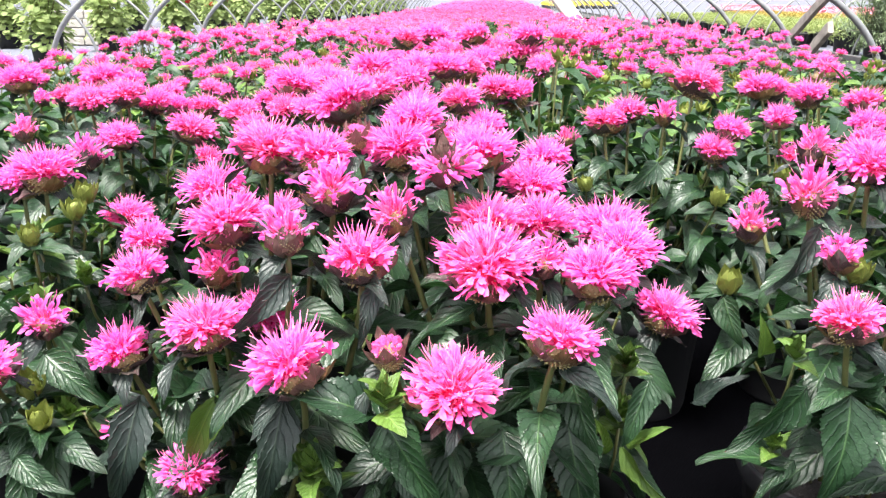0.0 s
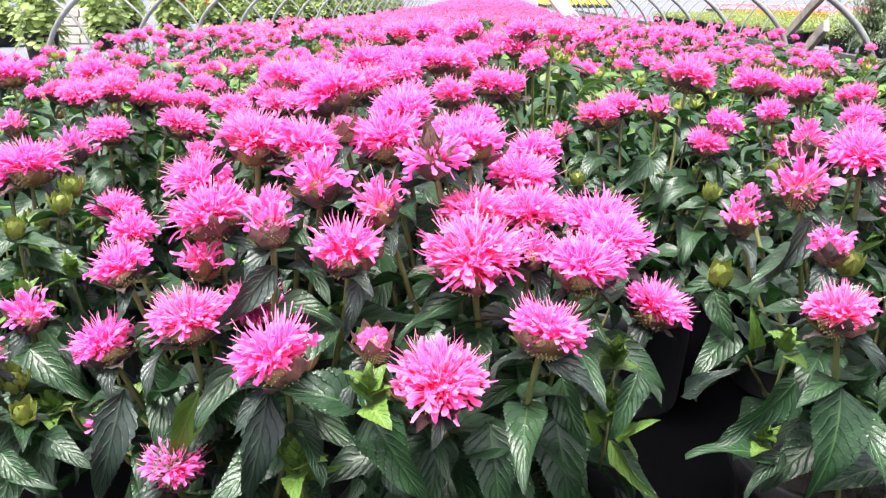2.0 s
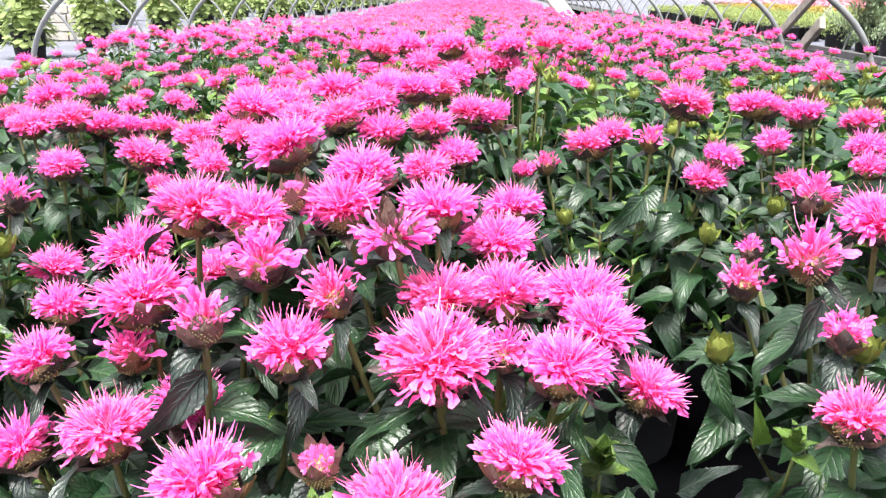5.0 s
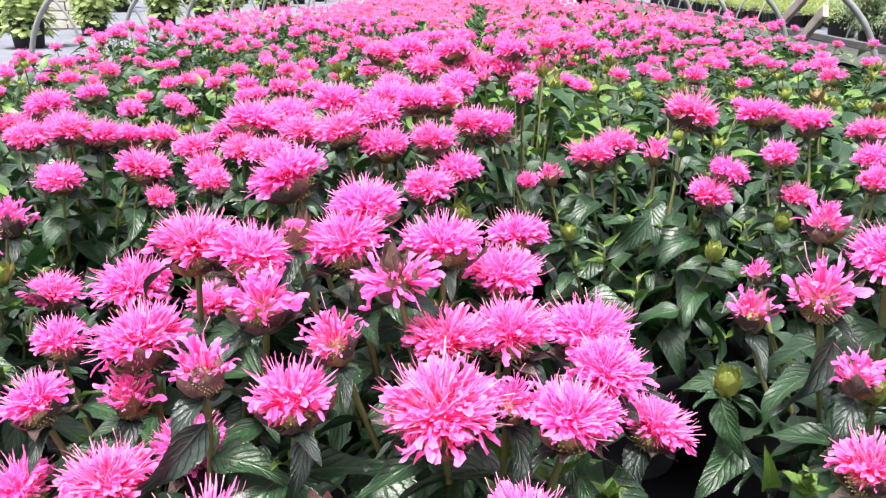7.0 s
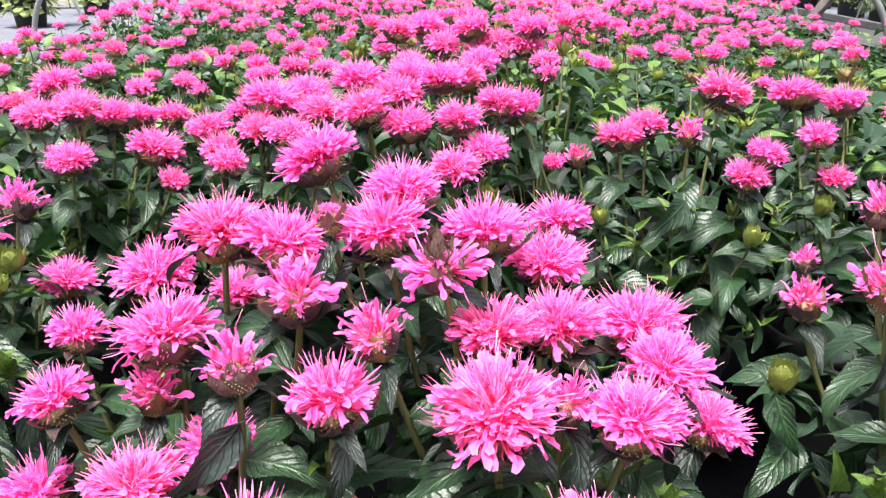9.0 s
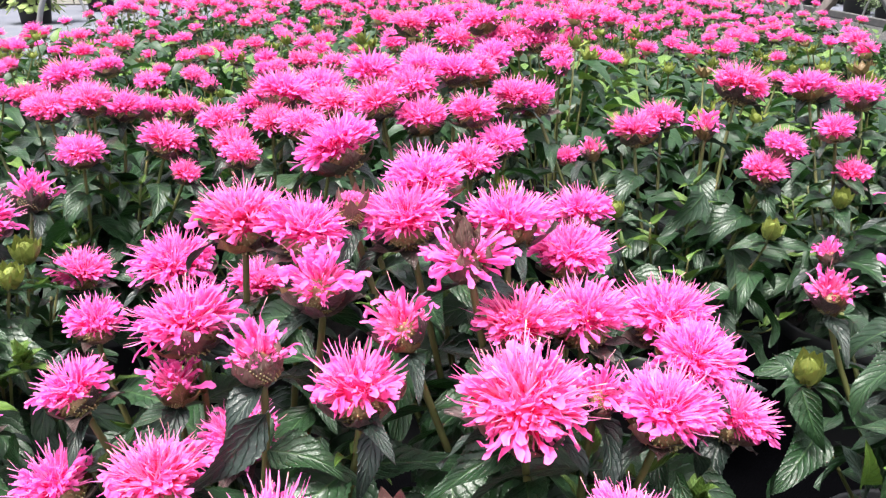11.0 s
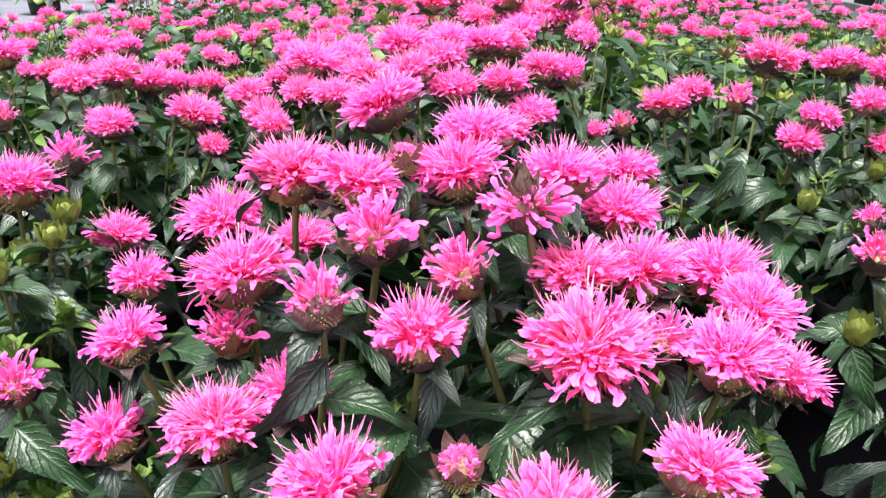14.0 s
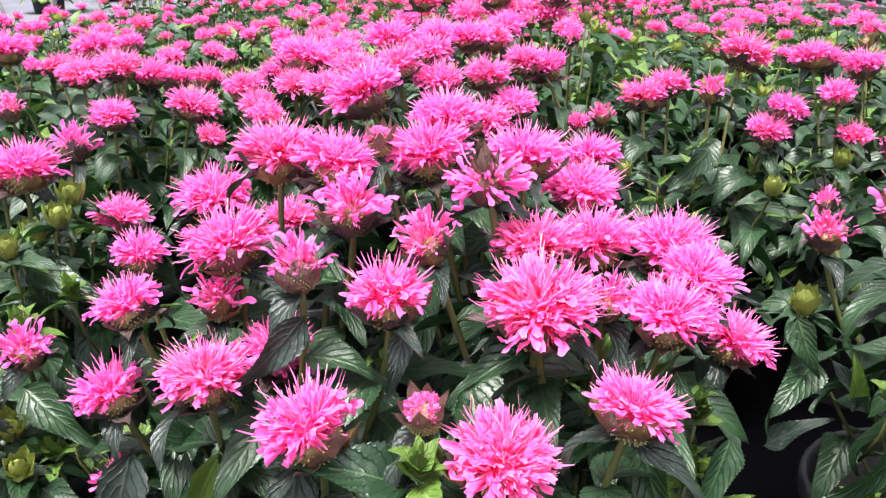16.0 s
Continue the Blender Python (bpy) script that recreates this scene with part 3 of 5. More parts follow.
def flower_head(parent, place, axis, size, kind, r):
    """One head of the plant: florets on a calyx dome over a ruff of bracts."""
    spin = r.uniform(0, 6.28)
    s = size / 5.38
    if kind == "G":
        head = part("flower_bud", BUD_CORE, parent, axis_to(place, axis, s * 1.2, spin), "closed green flower bud")
        for k in range(12):
            a = k * 2.4 + r.uniform(-0.2, 0.2)
            d = (math.cos(a), math.sin(a), (1.5, 2.2, 3.4)[k % 3] + r.uniform(-0.4, 0.4))
            part("bract", BRACTS_GREEN[(0, 0, 1)[k % 3]], head, frame_to((0.008 * math.cos(a), 0.008 * math.sin(a), -0.010), d, (-math.cos(a), -math.sin(a), 0.4), r.uniform(0.023, 0.030)))
        for k in range(4):
            a = k * 1.571 + r.uniform(-0.25, 0.25)
            part("bract", LEAVES[r.integers(len(LEAVES))], head, frame_to((0.003 * math.cos(a), 0.003 * math.sin(a), -0.013), (math.cos(a), math.sin(a), r.uniform(0.1, 0.7)), (0, 0, 1), r.uniform(0.026, 0.040)), "dark green leafy bract")
        return head
    place = Vector(place) - Vector(axis) * s * {"F": 0.0060, "L": 0.0060, "T": 0.002, "O": 0.002, "B": 0.0}[kind]
    pool = {"F": FULL, "L": LOOSE, "O": OPEN, "T": TIER, "B": NUBS}[kind]
    k_s = s if kind in "FLT" else s * 1.15
    if kind == "B":
        k_s = s * 1.42
    head = part("flower_head", pool[r.integers(len(pool))], parent, axis_to(place, axis, k_s, spin))
    part("calyx", CALYX_ROUND if kind in "OBT" else CALYX_SMALL, head, Matrix.Translation((0, 0, -0.0075 if kind == "B" else -0.0040 if kind in "OT" else -0.0055)) @ Matrix.Diagonal((0.86, 0.86, 0.90, 1) if kind in "OT" else (1, 1, 1, 1)))
    ruff = BRACTS_RUST if kind == "B" else BRACTS_CUP if kind in "OT" else BRACTS
    cup = kind in "OT"
    for k in range(8 if cup else 7):
        a = k * 6.283 / (8 if cup else 7) + r.uniform(-0.25, 0.25)
        up = (r.uniform(0.7, 1.2) if k % 2 else r.uniform(0.3, 0.8)) if cup else r.uniform(0.0, 0.42) if kind in "FL" else r.uniform(0.9, 1.7)
        out, low = (0.0085, -0.0135) if cup and k % 2 else (0.005, -0.0165) if kind in "FLOT" else (0.008, -0.0155)
        size_k = r.uniform(0.033, 0.042) if kind == "B" else r.uniform(0.027, 0.035) if cup and k % 2 else r.uniform(0.024, 0.033)
        part("bract", ruff[r.integers(len(ruff))], head, frame_to((out * math.cos(a), out * math.sin(a), low), (math.cos(a), math.sin(a), up), (0, 0, 1), size_k))
    if kind == "T":
        for k in range(7):
            a = k * 0.9 + 0.4
            part("bract", BRACTS_RUST[k % 2], head, frame_to((0.0035 * math.cos(a), 0.0035 * math.sin(a), 0.006), (0.25 * math.cos(a), 0.25 * math.sin(a), 1), (-math.cos(a), -math.sin(a), 0.3), r.uniform(0.026, 0.034)), "brownish bract of a second tier")
        for k in range(6):
            a = k * 1.05 + r.uniform(-0.2, 0.2)
            part("bract", BRACTS_RUST[k % 2], head, frame_to((0.0055 * math.cos(a), 0.0055 * math.sin(a), 0.004), (0.65 * math.cos(a), 0.65 * math.sin(a), 0.8), (-math.cos(a), -math.sin(a), 0.5), r.uniform(0.016, 0.021)), "brownish bract of a second tier")
    return head


POT_MESH = as_mesh("pot", lathe([(0.001, 0.0), (0.082, 0.0), (0.085, 0.01), (0.098, 0.145), (0.103, 0.147), (0.105, 0.152), (0.105, 0.168), (0.1025, 0.171), (0.099, 0.169), (0.097, 0.15), (0.09, 0.10)], 28), [POT])
SOIL_MESH = as_mesh("soil", lathe([(0.0945, 0.143), (0.07, 0.149), (0.04, 0.150), (0.0005, 0.152)], 20), [SOIL])


def curve3(a, ta, b, tb, n=9):
    a, ta, b, tb = (np.array(q, float) for q in (a, ta, b, tb))
    t = np.linspace(0, 1, n)[:, None]
    return (2 * t**3 - 3 * t**2 + 1) * a + (t**3 - 2 * t**2 + t) * ta + (-2 * t**3 + 3 * t**2) * b + (t**3 - t**2) * tb


def leaf_pair(plant, point, way, turn, size, r, young=False, droop=0.0, dusk=False):
    for side in (0, math.pi):
        a = turn + side + r.uniform(-0.3, 0.3)
        d = Vector((math.cos(a), math.sin(a), r.uniform(-0.15, 0.45) - droop))
        pool = YOUNG if young else DUSKY if dusk else LEAVES
        part("young_leaf" if young else "leaf", pool[r.integers(len(pool))], plant, frame_to(point, d, (0, 0, 1), size * r.uniform(0.8, 1.12), r.uniform(-0.5, 0.5)))


def blade(plant, base, tip, kind, r):
    """A single leaf from its stalk to its tip: D dark, B broad, K dusky, Y young."""
    a, b = Vector(base), Vector(tip)
    way = (b - a).normalized()
    bend = {"D": 0.5, "B": 0.6, "K": 0.7, "Y": 0.3}[kind]
    up = Vector((0, 0, 1)) if abs(way.z) < 0.6 else Vector((-way.x * 2, -1, 0.5))
    up = (up + Vector((0, -0.6, 0))).normalized()
    up = (up - way * up.dot(way)).normalized()
    way = way * math.cos(0.43 * bend) + up * math.sin(0.43 * bend)
    me = {"D": (LEAVES[0], LEAVES[4]), "B": (BROAD_LEAF,) * 2, "K": (DUSKY[0],) * 2, "Y": (YOUNG[0], YOUNG[1])}[kind][r.integers(2)]
    part("young_leaf" if kind == "Y" else "leaf", me, plant, frame_to(a, way, up, (b - a).length * 1.12, r.uniform(-0.2, 0.2)))


def rosette(plant, place, size, r):
    """A fresh side shoot: folded lime-green leaves round a tight tip, over a darker pair."""
    p = Vector(place)
    spin = r.uniform(0, 6.28)
    for i in range(11):
        a = spin + i * 2.4
        rise = 0.15 + 0.27 * i
        part("young_leaf", BROAD[(0, 1, 2)[i % 3]], plant, frame_to(p + Vector((0, 0, 0.0015 * i)), (math.cos(a), math.sin(a), rise), (-0.2 * math.cos(a), -0.2 * math.sin(a), 1), size * (0.95 - 0.04 * i) * r.uniform(0.85, 1.10), r.uniform(-0.3, 0.3)))
    t = tube([p + Vector((0.0, 0.03, -0.06)), p + Vector((0.0, 0.01, -0.03)), p], 0.0014, 5)
    part("stem", as_mesh("stem", t, [STEM]), plant)


def plant_near(base, heads, seed, label, extra_shoots=8, leaf=0.082, blades=(), nodes=6, shoots=()):
    """A potted bee balm whose heads stand where they are given: x, y, z, width in cm, kind."""
    r = np.random.default_rng(seed)
    plant = tagged(new("bee_balm_plant"), label, "potted plant", "bee balm plants in the bed")
    plant.location = (base[0], base[1], 0)
    part("pot", POT_MESH, plant, Matrix.Rotation(r.uniform(0, 6), 4, "Z"), "round black plastic nursery pot")
    part("soil", SOIL_MESH, plant)
    tops = [(x - base[0], y - base[1], z, d, k, *tilt) for x, y, z, d, k, *tilt in heads]
    for i in range(extra_shoots):
        a, q = r.uniform(0, 6.28), 0.15 * math.sqrt(r.uniform(0.05, 1))
        tops.append((q * math.cos(a), q * math.sin(a), r.uniform(0.27, 0.40) - 0.3 * q, 0, "S"))
    for x, y, z, d, kind, *tilt in tops:
        off = Vector((x, y, 0))
        lean = min(0.34, off.length * 1.3)
        if kind == "S":
            lean *= 0.6
        ax = Vector((0, 0, 1)) * math.cos(lean) + (off.normalized() if off.length > 1e-4 else Vector((1, 0, 0))) * math.sin(lean)
        ax = (ax + Vector(r.normal(0, 0.09, 3))).normalized()
        if tilt:
            ax = Vector((tilt[0], tilt[1], 1)).normalized()
        top = Vector((x, y, z))
        neck = top - ax * 0.011 * (d / 6 if d else 0)
        foot = Vector((x * 0.28 + r.uniform(-0.015, 0.015), y * 0.28 + r.uniform(-0.015, 0.015), 0.145))
        path = curve3(foot, (x * 0.5, y * 0.5, 0.22), neck, ax * 0.16, 12)
        thick = 0.0022 if kind not in "SG" else 0.0014
        part("stem", as_mesh("stem", tube(path, np.linspace(thick * 1.25, thick, len(path)), 6), [STEM]), plant)
        if kind != "S":
            flower_head(plant, top, ax, d, kind, r)
        span = np.linalg.norm(np.diff(path, axis=0), axis=1)
        back = np.concatenate([[0], np.cumsum(span[::-1])])
        turn = r.uniform(0, 3.14)
        steps = (0.008, 0.052, 0.090, 0.130, 0.172, 0.215) if kind != "S" else (0.004, 0.03, 0.065, 0.10, 0.14, 0.18)
        for k, s in enumerate(steps):
            if s > back[-1] - 0.03 or k >= nodes:
                break
            p = Vector([np.interp(s, back, path[::-1][:, c]) for c in range(3)])
            size = leaf * (0.60, 0.86, 1.05, 1.08, 1.0, 0.9)[k]
            if k == 0 and kind in "FLOTB":
                leaf_pair(plant, p, ax, turn, size, r, False, 0.25, True)
            elif kind == "S" and k < 2:
                leaf_pair(plant, p, ax, turn, leaf * (0.36, 0.5)[k], r, r.random() < 0.75, -0.5 + 0.3 * k)
            else:
                leaf_pair(plant, p, ax, turn, size, r, False, 0.12 * k)
            if k in (1, 2) and r.random() < 0.30:
                leaf_pair(plant, p + Vector((0, 0, 0.006)), ax, turn + 0.5, 0.030, r, True, -0.6)
            turn += 1.571
    for x, y, z, size in shoots:
        rosette(plant, (x - base[0], y - base[1], z), size, r)
    for x, y, z, x1, y1, z1, kind in blades:
        blade(plant, (x - base[0], y - base[1], z), (x1 - base[0], y1 - base[1], z1), kind, r)
    return plant

# ---------------------------------------------------------------- ground and tunnel
LEFT, RIGHT, PITCH = -3.94, 2.80, 1.9


def sheet(name, x0, x1, y0, y1, z, mat, label, nx=2, ny=2, rough=0.0):
    xs, ys = np.linspace(x0, x1, nx), np.linspace(y0, y1, ny)
    v = [(x, y, z + (rough * noise.noise((x * 3, y * 3, 1)) if rough else 0)) for x in xs for y in ys]
    me = as_mesh(name, geo(v, [(a, c, b) for a, b, c in grid_faces(nx, ny)]), [mat])
    return tagged(new(name, me), label, "ground", kind="structure")


sheet("ground", -400, 400, -400, 400, -0.004, CLOTH_GREY, "faded grey woven ground cloth, dusty and pale")
# The bed cloth also runs on unseen under the camera to cut bounced light.
sheet("ground_bed", -2.75, 2.77, -2.5, 29.5, 0.004, CLOTH_BLACK_SHADED, "black woven ground cloth under the flower bed, plant shade in its colour")
sheet("ground_gravel", RIGHT - 0.02, 3.36, -6, 60, 0.006, GRAVEL, "strip of pale gravel beside the tunnel", 12, 400, 0.012)


def hoop_path(half, top, n=40):
    d = np.array([1.0, 0.99, 0.970, 0.94, 0.895, 0.81, 0.65, 0.45, 0.22, 0.0])
    z = np.array([-0.06, 0.12, 0.28, 0.42, 0.56, 0.76, 1.08, 1.38, 1.66, 1.78]) * top / 1.78
    s = np.linspace(0, 9, n)
    return [(half * np.interp(q, range(10), d), np.interp(q, range(10), z)) for q in s]


def smooth(p, times=3):
    p = np.array(p, float)
    for _ in range(times):
        p[1:-1] = (p[:-2] + 2 * p[1:-1] + p[2:]) / 4
    return p


def hoop(name, center, half, top, y, radius, label, group, skew=0.0):
    side = hoop_path(half, top)
    path = smooth([(center + d, y - skew * d / half, z) for d, z in side] + [(center - d, y + skew * d / half, z) for d, z in side[::-1][1:]], 6)
    return tagged(new(name, as_mesh(name, tube(path, radius, 8), [STEEL])), label, "tunnel hoop", group)


MID = (LEFT + RIGHT) / 2
for i in range(-3, 22):
    hoop("tunnel_hoop", MID, (RIGHT - LEFT) / 2, 1.78, 6.80 + PITCH * i, 0.024, "bent galvanised steel hoop of the bare tunnel", "hoops of the flower tunnel", 0.45)
for i in range(-2, 24):
    hoop("tunnel_hoop", -7.05, 3.25, 1.78, 6.4 + 1.55 * i, 0.014, "thin steel hoop of the neighbouring tunnel", "hoops of the tunnel beside")
    hoop("tunnel_hoop", 6.95, 3.35, 1.78, 7.0 + 1.0 * i, 0.012, "thin pale hoop of the neighbouring tunnel", "hoops of the tunnel with seedlings")


def timber(name, a, b, w, h, mat, label, category="timber", wear=0.004, group=""):
    return tagged(new(name, as_mesh(name, bar(a, b, w, h, wear), [mat], False)), label, category, group)


timber("ridge_prop", (1.22, 10.55, 0.0), (-0.26, 10.55, 1.76), 0.17, 0.17, TIMBER_PALE, "bleached timber prop leaning up to the ridge", "prop")
timber("side_brace", (3.205, 10.03, 0.03), (3.08, 7.65, 0.95), 0.05, 0.10, TIMBER, "weathered timber brace slanting along the tunnel side", "brace")
timber("side_brace", (3.025, 8.64, 0.02), (2.99, 7.98, 0.35), 0.05, 0.11, TIMBER, "steep weathered timber brace against the tunnel side", "brace")
for k in range(14):
    y = -5 + 4.0 * k
    timber("edging_board", (3.44, y, 0.034), (3.44, y + 3.99, 0.034), 0.05, 0.068, BOARD, "long grey edging board lying along the gravel", "board", 0.003, "edging boards by the gravel")

# ---------------------------------------------------------------- bee balm plants near by
L1 = "bushy bee balm in black pot with shaggy bright-pink heads"
L2 = "potted bee balm, pink heads just opening over dark leaves"
plant_near((-0.215, 0.68), [
    (-0.133, 0.490, 0.375, 5.8, "L", -0.40, 0.05), (-0.200, 0.524, 0.386, 5.2, "F", -0.12, 0.05), (-0.287, 0.573, 0.343, 4.9, "L", -0.45, 0.05), (-0.273, 0.585, 0.401, 4.4, "L", -0.40, 0.05),
    (-0.207, 0.606, 0.439, 5.9, "F", -0.25, 0.0), (-0.146, 0.550, 0.441, 3.9, "O", -0.15, 0.18), (-0.094, 0.550, 0.429, 5.2, "L", -0.10, 0.10), (-0.183, 0.662, 0.487, 5.9, "F"),
    (-0.303, 0.681, 0.401, 4.2, "L"), (-0.138, 0.645, 0.486, 5.2, "F"), (-0.240, 0.676, 0.450, 5.2, "F"), (-0.198, 0.732, 0.414, 4.4, "F"),
    (-0.213, 0.593, 0.399, 3.6, "O"), (-0.173, 0.585, 0.372, 4.6, "F"), (-0.218, 0.518, 0.273, 4.5, "L"), (-0.287, 0.569, 0.270, 3.4, "O", -0.2, 0.1),
    (-0.124, 0.610, 0.459, 4.6, "O")], 11, L1, 8, nodes=4, blades=[
    (-0.258, 0.542, 0.318, -0.281, 0.526, 0.237, "K"),
    (-0.195, 0.527, 0.328, -0.222, 0.511, 0.272, "Y"),
    (-0.137, 0.532, 0.420, -0.179, 0.516, 0.382, "K"),
    (-0.082, 0.542, 0.409, -0.093, 0.526, 0.372, "K"),
    (-0.344, 0.632, 0.308, -0.336, 0.616, 0.345, "D"),
    (-0.235, 0.562, 0.304, -0.218, 0.546, 0.285, "D"),
    (-0.226, 0.562, 0.309, -0.246, 0.546, 0.339, "D")], shoots=[(-0.121, 0.495, 0.283, 0.034)])
plant_near((0.02, 0.66), [
    (-0.005, 0.536, 0.431, 6.7, "F", 0.0, -0.22), (0.072, 0.550, 0.421, 5.4, "F", 0.20, 0.0), (0.149, 0.674, 0.346, 5.4, "F", 0.50, 0.05), (0.043, 0.474, 0.403, 4.6, "F", 0.35, 0.20),
    (-0.024, 0.482, 0.364, 5.9, "F", 0.05, -0.30), (-0.072, 0.575, 0.450, 3.8, "O"), (-0.037, 0.609, 0.480, 4.8, "T"), (-0.080, 0.665, 0.489, 5.6, "F"),
    (-0.013, 0.690, 0.480, 5.8, "F"), (-0.069, 0.502, 0.377, 2.6, "B"), (-0.113, 0.660, 0.494, 2.4, "B"), (-0.006, 0.612, 0.441, 5.2, "F"), (0.035, 0.642, 0.434, 5.6, "F"),
    (0.094, 0.678, 0.419, 6.2, "F"), (0.033, 0.720, 0.447, 5.6, "F"), (-0.140, 0.755, 0.514, 5.8, "F"), (0.035, 0.550, 0.425, 3.0, "O"),
    (-0.069, 0.698, 0.506, 5.0, "F"), (0.045, 0.797, 0.455, 4.8, "F"), (0.099, 0.605, 0.423, 5.0, "F")], 12, L1, 7, nodes=4, blades=[
    (-0.076, 0.487, 0.337, -0.144, 0.471, 0.360, "D"),
    (-0.070, 0.487, 0.336, -0.033, 0.471, 0.287, "B"),
    (-0.138, 0.502, 0.343, -0.155, 0.486, 0.266, "K"),
    (0.052, 0.512, 0.327, 0.061, 0.496, 0.262, "B"),
    (0.008, 0.502, 0.323, 0.014, 0.486, 0.265, "B"),
    (-0.028, 0.512, 0.311, -0.029, 0.496, 0.256, "D"),
    (0.053, 0.512, 0.353, 0.071, 0.496, 0.309, "D"),
    (0.109, 0.532, 0.349, 0.091, 0.516, 0.307, "D"),
    (0.092, 0.532, 0.295, 0.126, 0.516, 0.260, "Y"),
    (0.095, 0.532, 0.297, 0.116, 0.516, 0.319, "Y"),
    (0.080, 0.527, 0.292, 0.071, 0.511, 0.325, "Y"),
    (-0.007, 0.542, 0.398, -0.055, 0.526, 0.373, "D"),
    (-0.123, 0.582, 0.375, -0.127, 0.566, 0.352, "D"),
    (-0.127, 0.572, 0.351, -0.102, 0.556, 0.368, "D"),
    (-0.135, 0.512, 0.280, -0.110, 0.496, 0.278, "Y"),
    (-0.130, 0.512, 0.267, -0.094, 0.496, 0.287, "Y"),
    (-0.120, 0.512, 0.253, -0.129, 0.496, 0.286, "Y"),
    (0.075, 0.542, 0.386, 0.086, 0.526, 0.370, "D"),
    (-0.080, 0.502, 0.277, -0.088, 0.486, 0.263, "D"),
    (-0.064, 0.502, 0.291, -0.041, 0.486, 0.269, "D")], shoots=[(-0.069, 0.480, 0.344, 0.030), (0.097, 0.575, 0.286, 0.033), (0.100, 0.580, 0.326, 0.033)])
plant_near((0.35, 0.74), [
    (0.257, 0.680, 0.444, 4.9, "O"), (0.242, 0.778, 0.391, 4.0, "O"), (0.250, 0.561, 0.386, 4.7, "L", 0.05, 0.12), (0.262, 0.621, 0.411, 3.4, "O"),
    (0.297, 0.795, 0.463, 3.9, "O"), (0.210, 0.718, 0.356, 3.9, "G"), (0.308, 0.698, 0.474, 5.4, "F"), (0.278, 0.878, 0.390, 2.6, "O"),
    (0.36, 0.62, 0.40, 4.5, "L"), (0.38, 0.75, 0.44, 5.0, "F"), (0.285, 0.640, 0.392, 3.2, "G"), (0.335, 0.655, 0.43, 4.0, "O")], 13, L2, 3, 0.078, nodes=4, blades=[
    (0.231, 0.572, 0.328, 0.178, 0.556, 0.285, "D"),
    (0.257, 0.557, 0.330, 0.239, 0.541, 0.255, "B"),
    (0.233, 0.592, 0.249, 0.165, 0.576, 0.264, "D"),
    (0.233, 0.582, 0.260, 0.202, 0.566, 0.234, "D"),
    (0.309, 0.572, 0.263, 0.252, 0.556, 0.243, "D"),
    (0.259, 0.652, 0.430, 0.218, 0.636, 0.381, "K"),
    (0.202, 0.712, 0.347, 0.220, 0.696, 0.306, "D"),
    (0.209, 0.612, 0.332, 0.207, 0.596, 0.366, "Y"),
    (0.222, 0.632, 0.313, 0.195, 0.616, 0.358, "K"),
    (0.277, 0.592, 0.310, 0.290, 0.576, 0.341, "D"),
    (0.164, 0.632, 0.281, 0.200, 0.616, 0.310, "K")], shoots=[(0.229, 0.595, 0.335, 0.023), (0.217, 0.585, 0.262, 0.024)])
plant_near((-0.47, 0.79), [
    (-0.448, 0.784, 0.440, 6.2, "F"), (-0.449, 0.875, 0.433, 4.3, "O"), (-0.378, 0.811, 0.388, 4.7, "F"), (-0.377, 0.630, 0.338, 4.0, "O"),
    (-0.402, 0.772, 0.415, 3.6, "G"), (-0.430, 0.755, 0.385, 3.6, "G"), (-0.415, 0.690, 0.395, 3.0, "G"), (-0.370, 0.585, 0.300, 3.6, "G"), (-0.352, 0.560, 0.285, 3.2, "G"), (-0.395, 0.735, 0.408, 3.4, "G"),
    (-0.390, 0.560, 0.330, 5.0, "L"), (-0.480, 0.800, 0.425, 5.0, "F"), (-0.53, 0.72, 0.42, 5.0, "F")], 14, L2, 11, blades=[
    (-0.372, 0.612, 0.318, -0.319, 0.596, 0.281, "D"),
    (-0.347, 0.572, 0.260, -0.302, 0.556, 0.245, "D"),
    (-0.438, 0.732, 0.363, -0.361, 0.716, 0.345, "D"),
    (-0.356, 0.532, 0.269, -0.324, 0.516, 0.247, "D"),
    (-0.349, 0.532, 0.255, -0.311, 0.516, 0.252, "D")], shoots=[(-0.395, 0.660, 0.330, 0.034), (-0.425, 0.720, 0.372, 0.034), (-0.350, 0.600, 0.262, 0.030), (-0.375, 0.700, 0.345, 0.030)])
plant_near((-0.57, 1.22), [
    (-0.528, 1.127, 0.418, 5.6, "F"), (-0.446, 1.200, 0.419, 6.6, "F"), (-0.589, 1.177, 0.463, 5.6, "F"), (-0.539, 1.189, 0.470, 5.6, "F"),
    (-0.522, 1.243, 0.453, 5.8, "F"), (-0.521, 1.329, 0.435, 5.4, "F"), (-0.646, 1.343, 0.479, 6.4, "F"), (-0.414, 1.166, 0.382, 4.1, "L"),
    (-0.729, 1.250, 0.485, 6.2, "F"), (-0.600, 1.30, 0.46, 5.0, "F"), (-0.48, 1.36, 0.43, 5, "L"), (-0.66, 1.12, 0.42, 4, "O"), (-0.70, 1.33, 0.45, 5, "F")], 15, L1, 9)
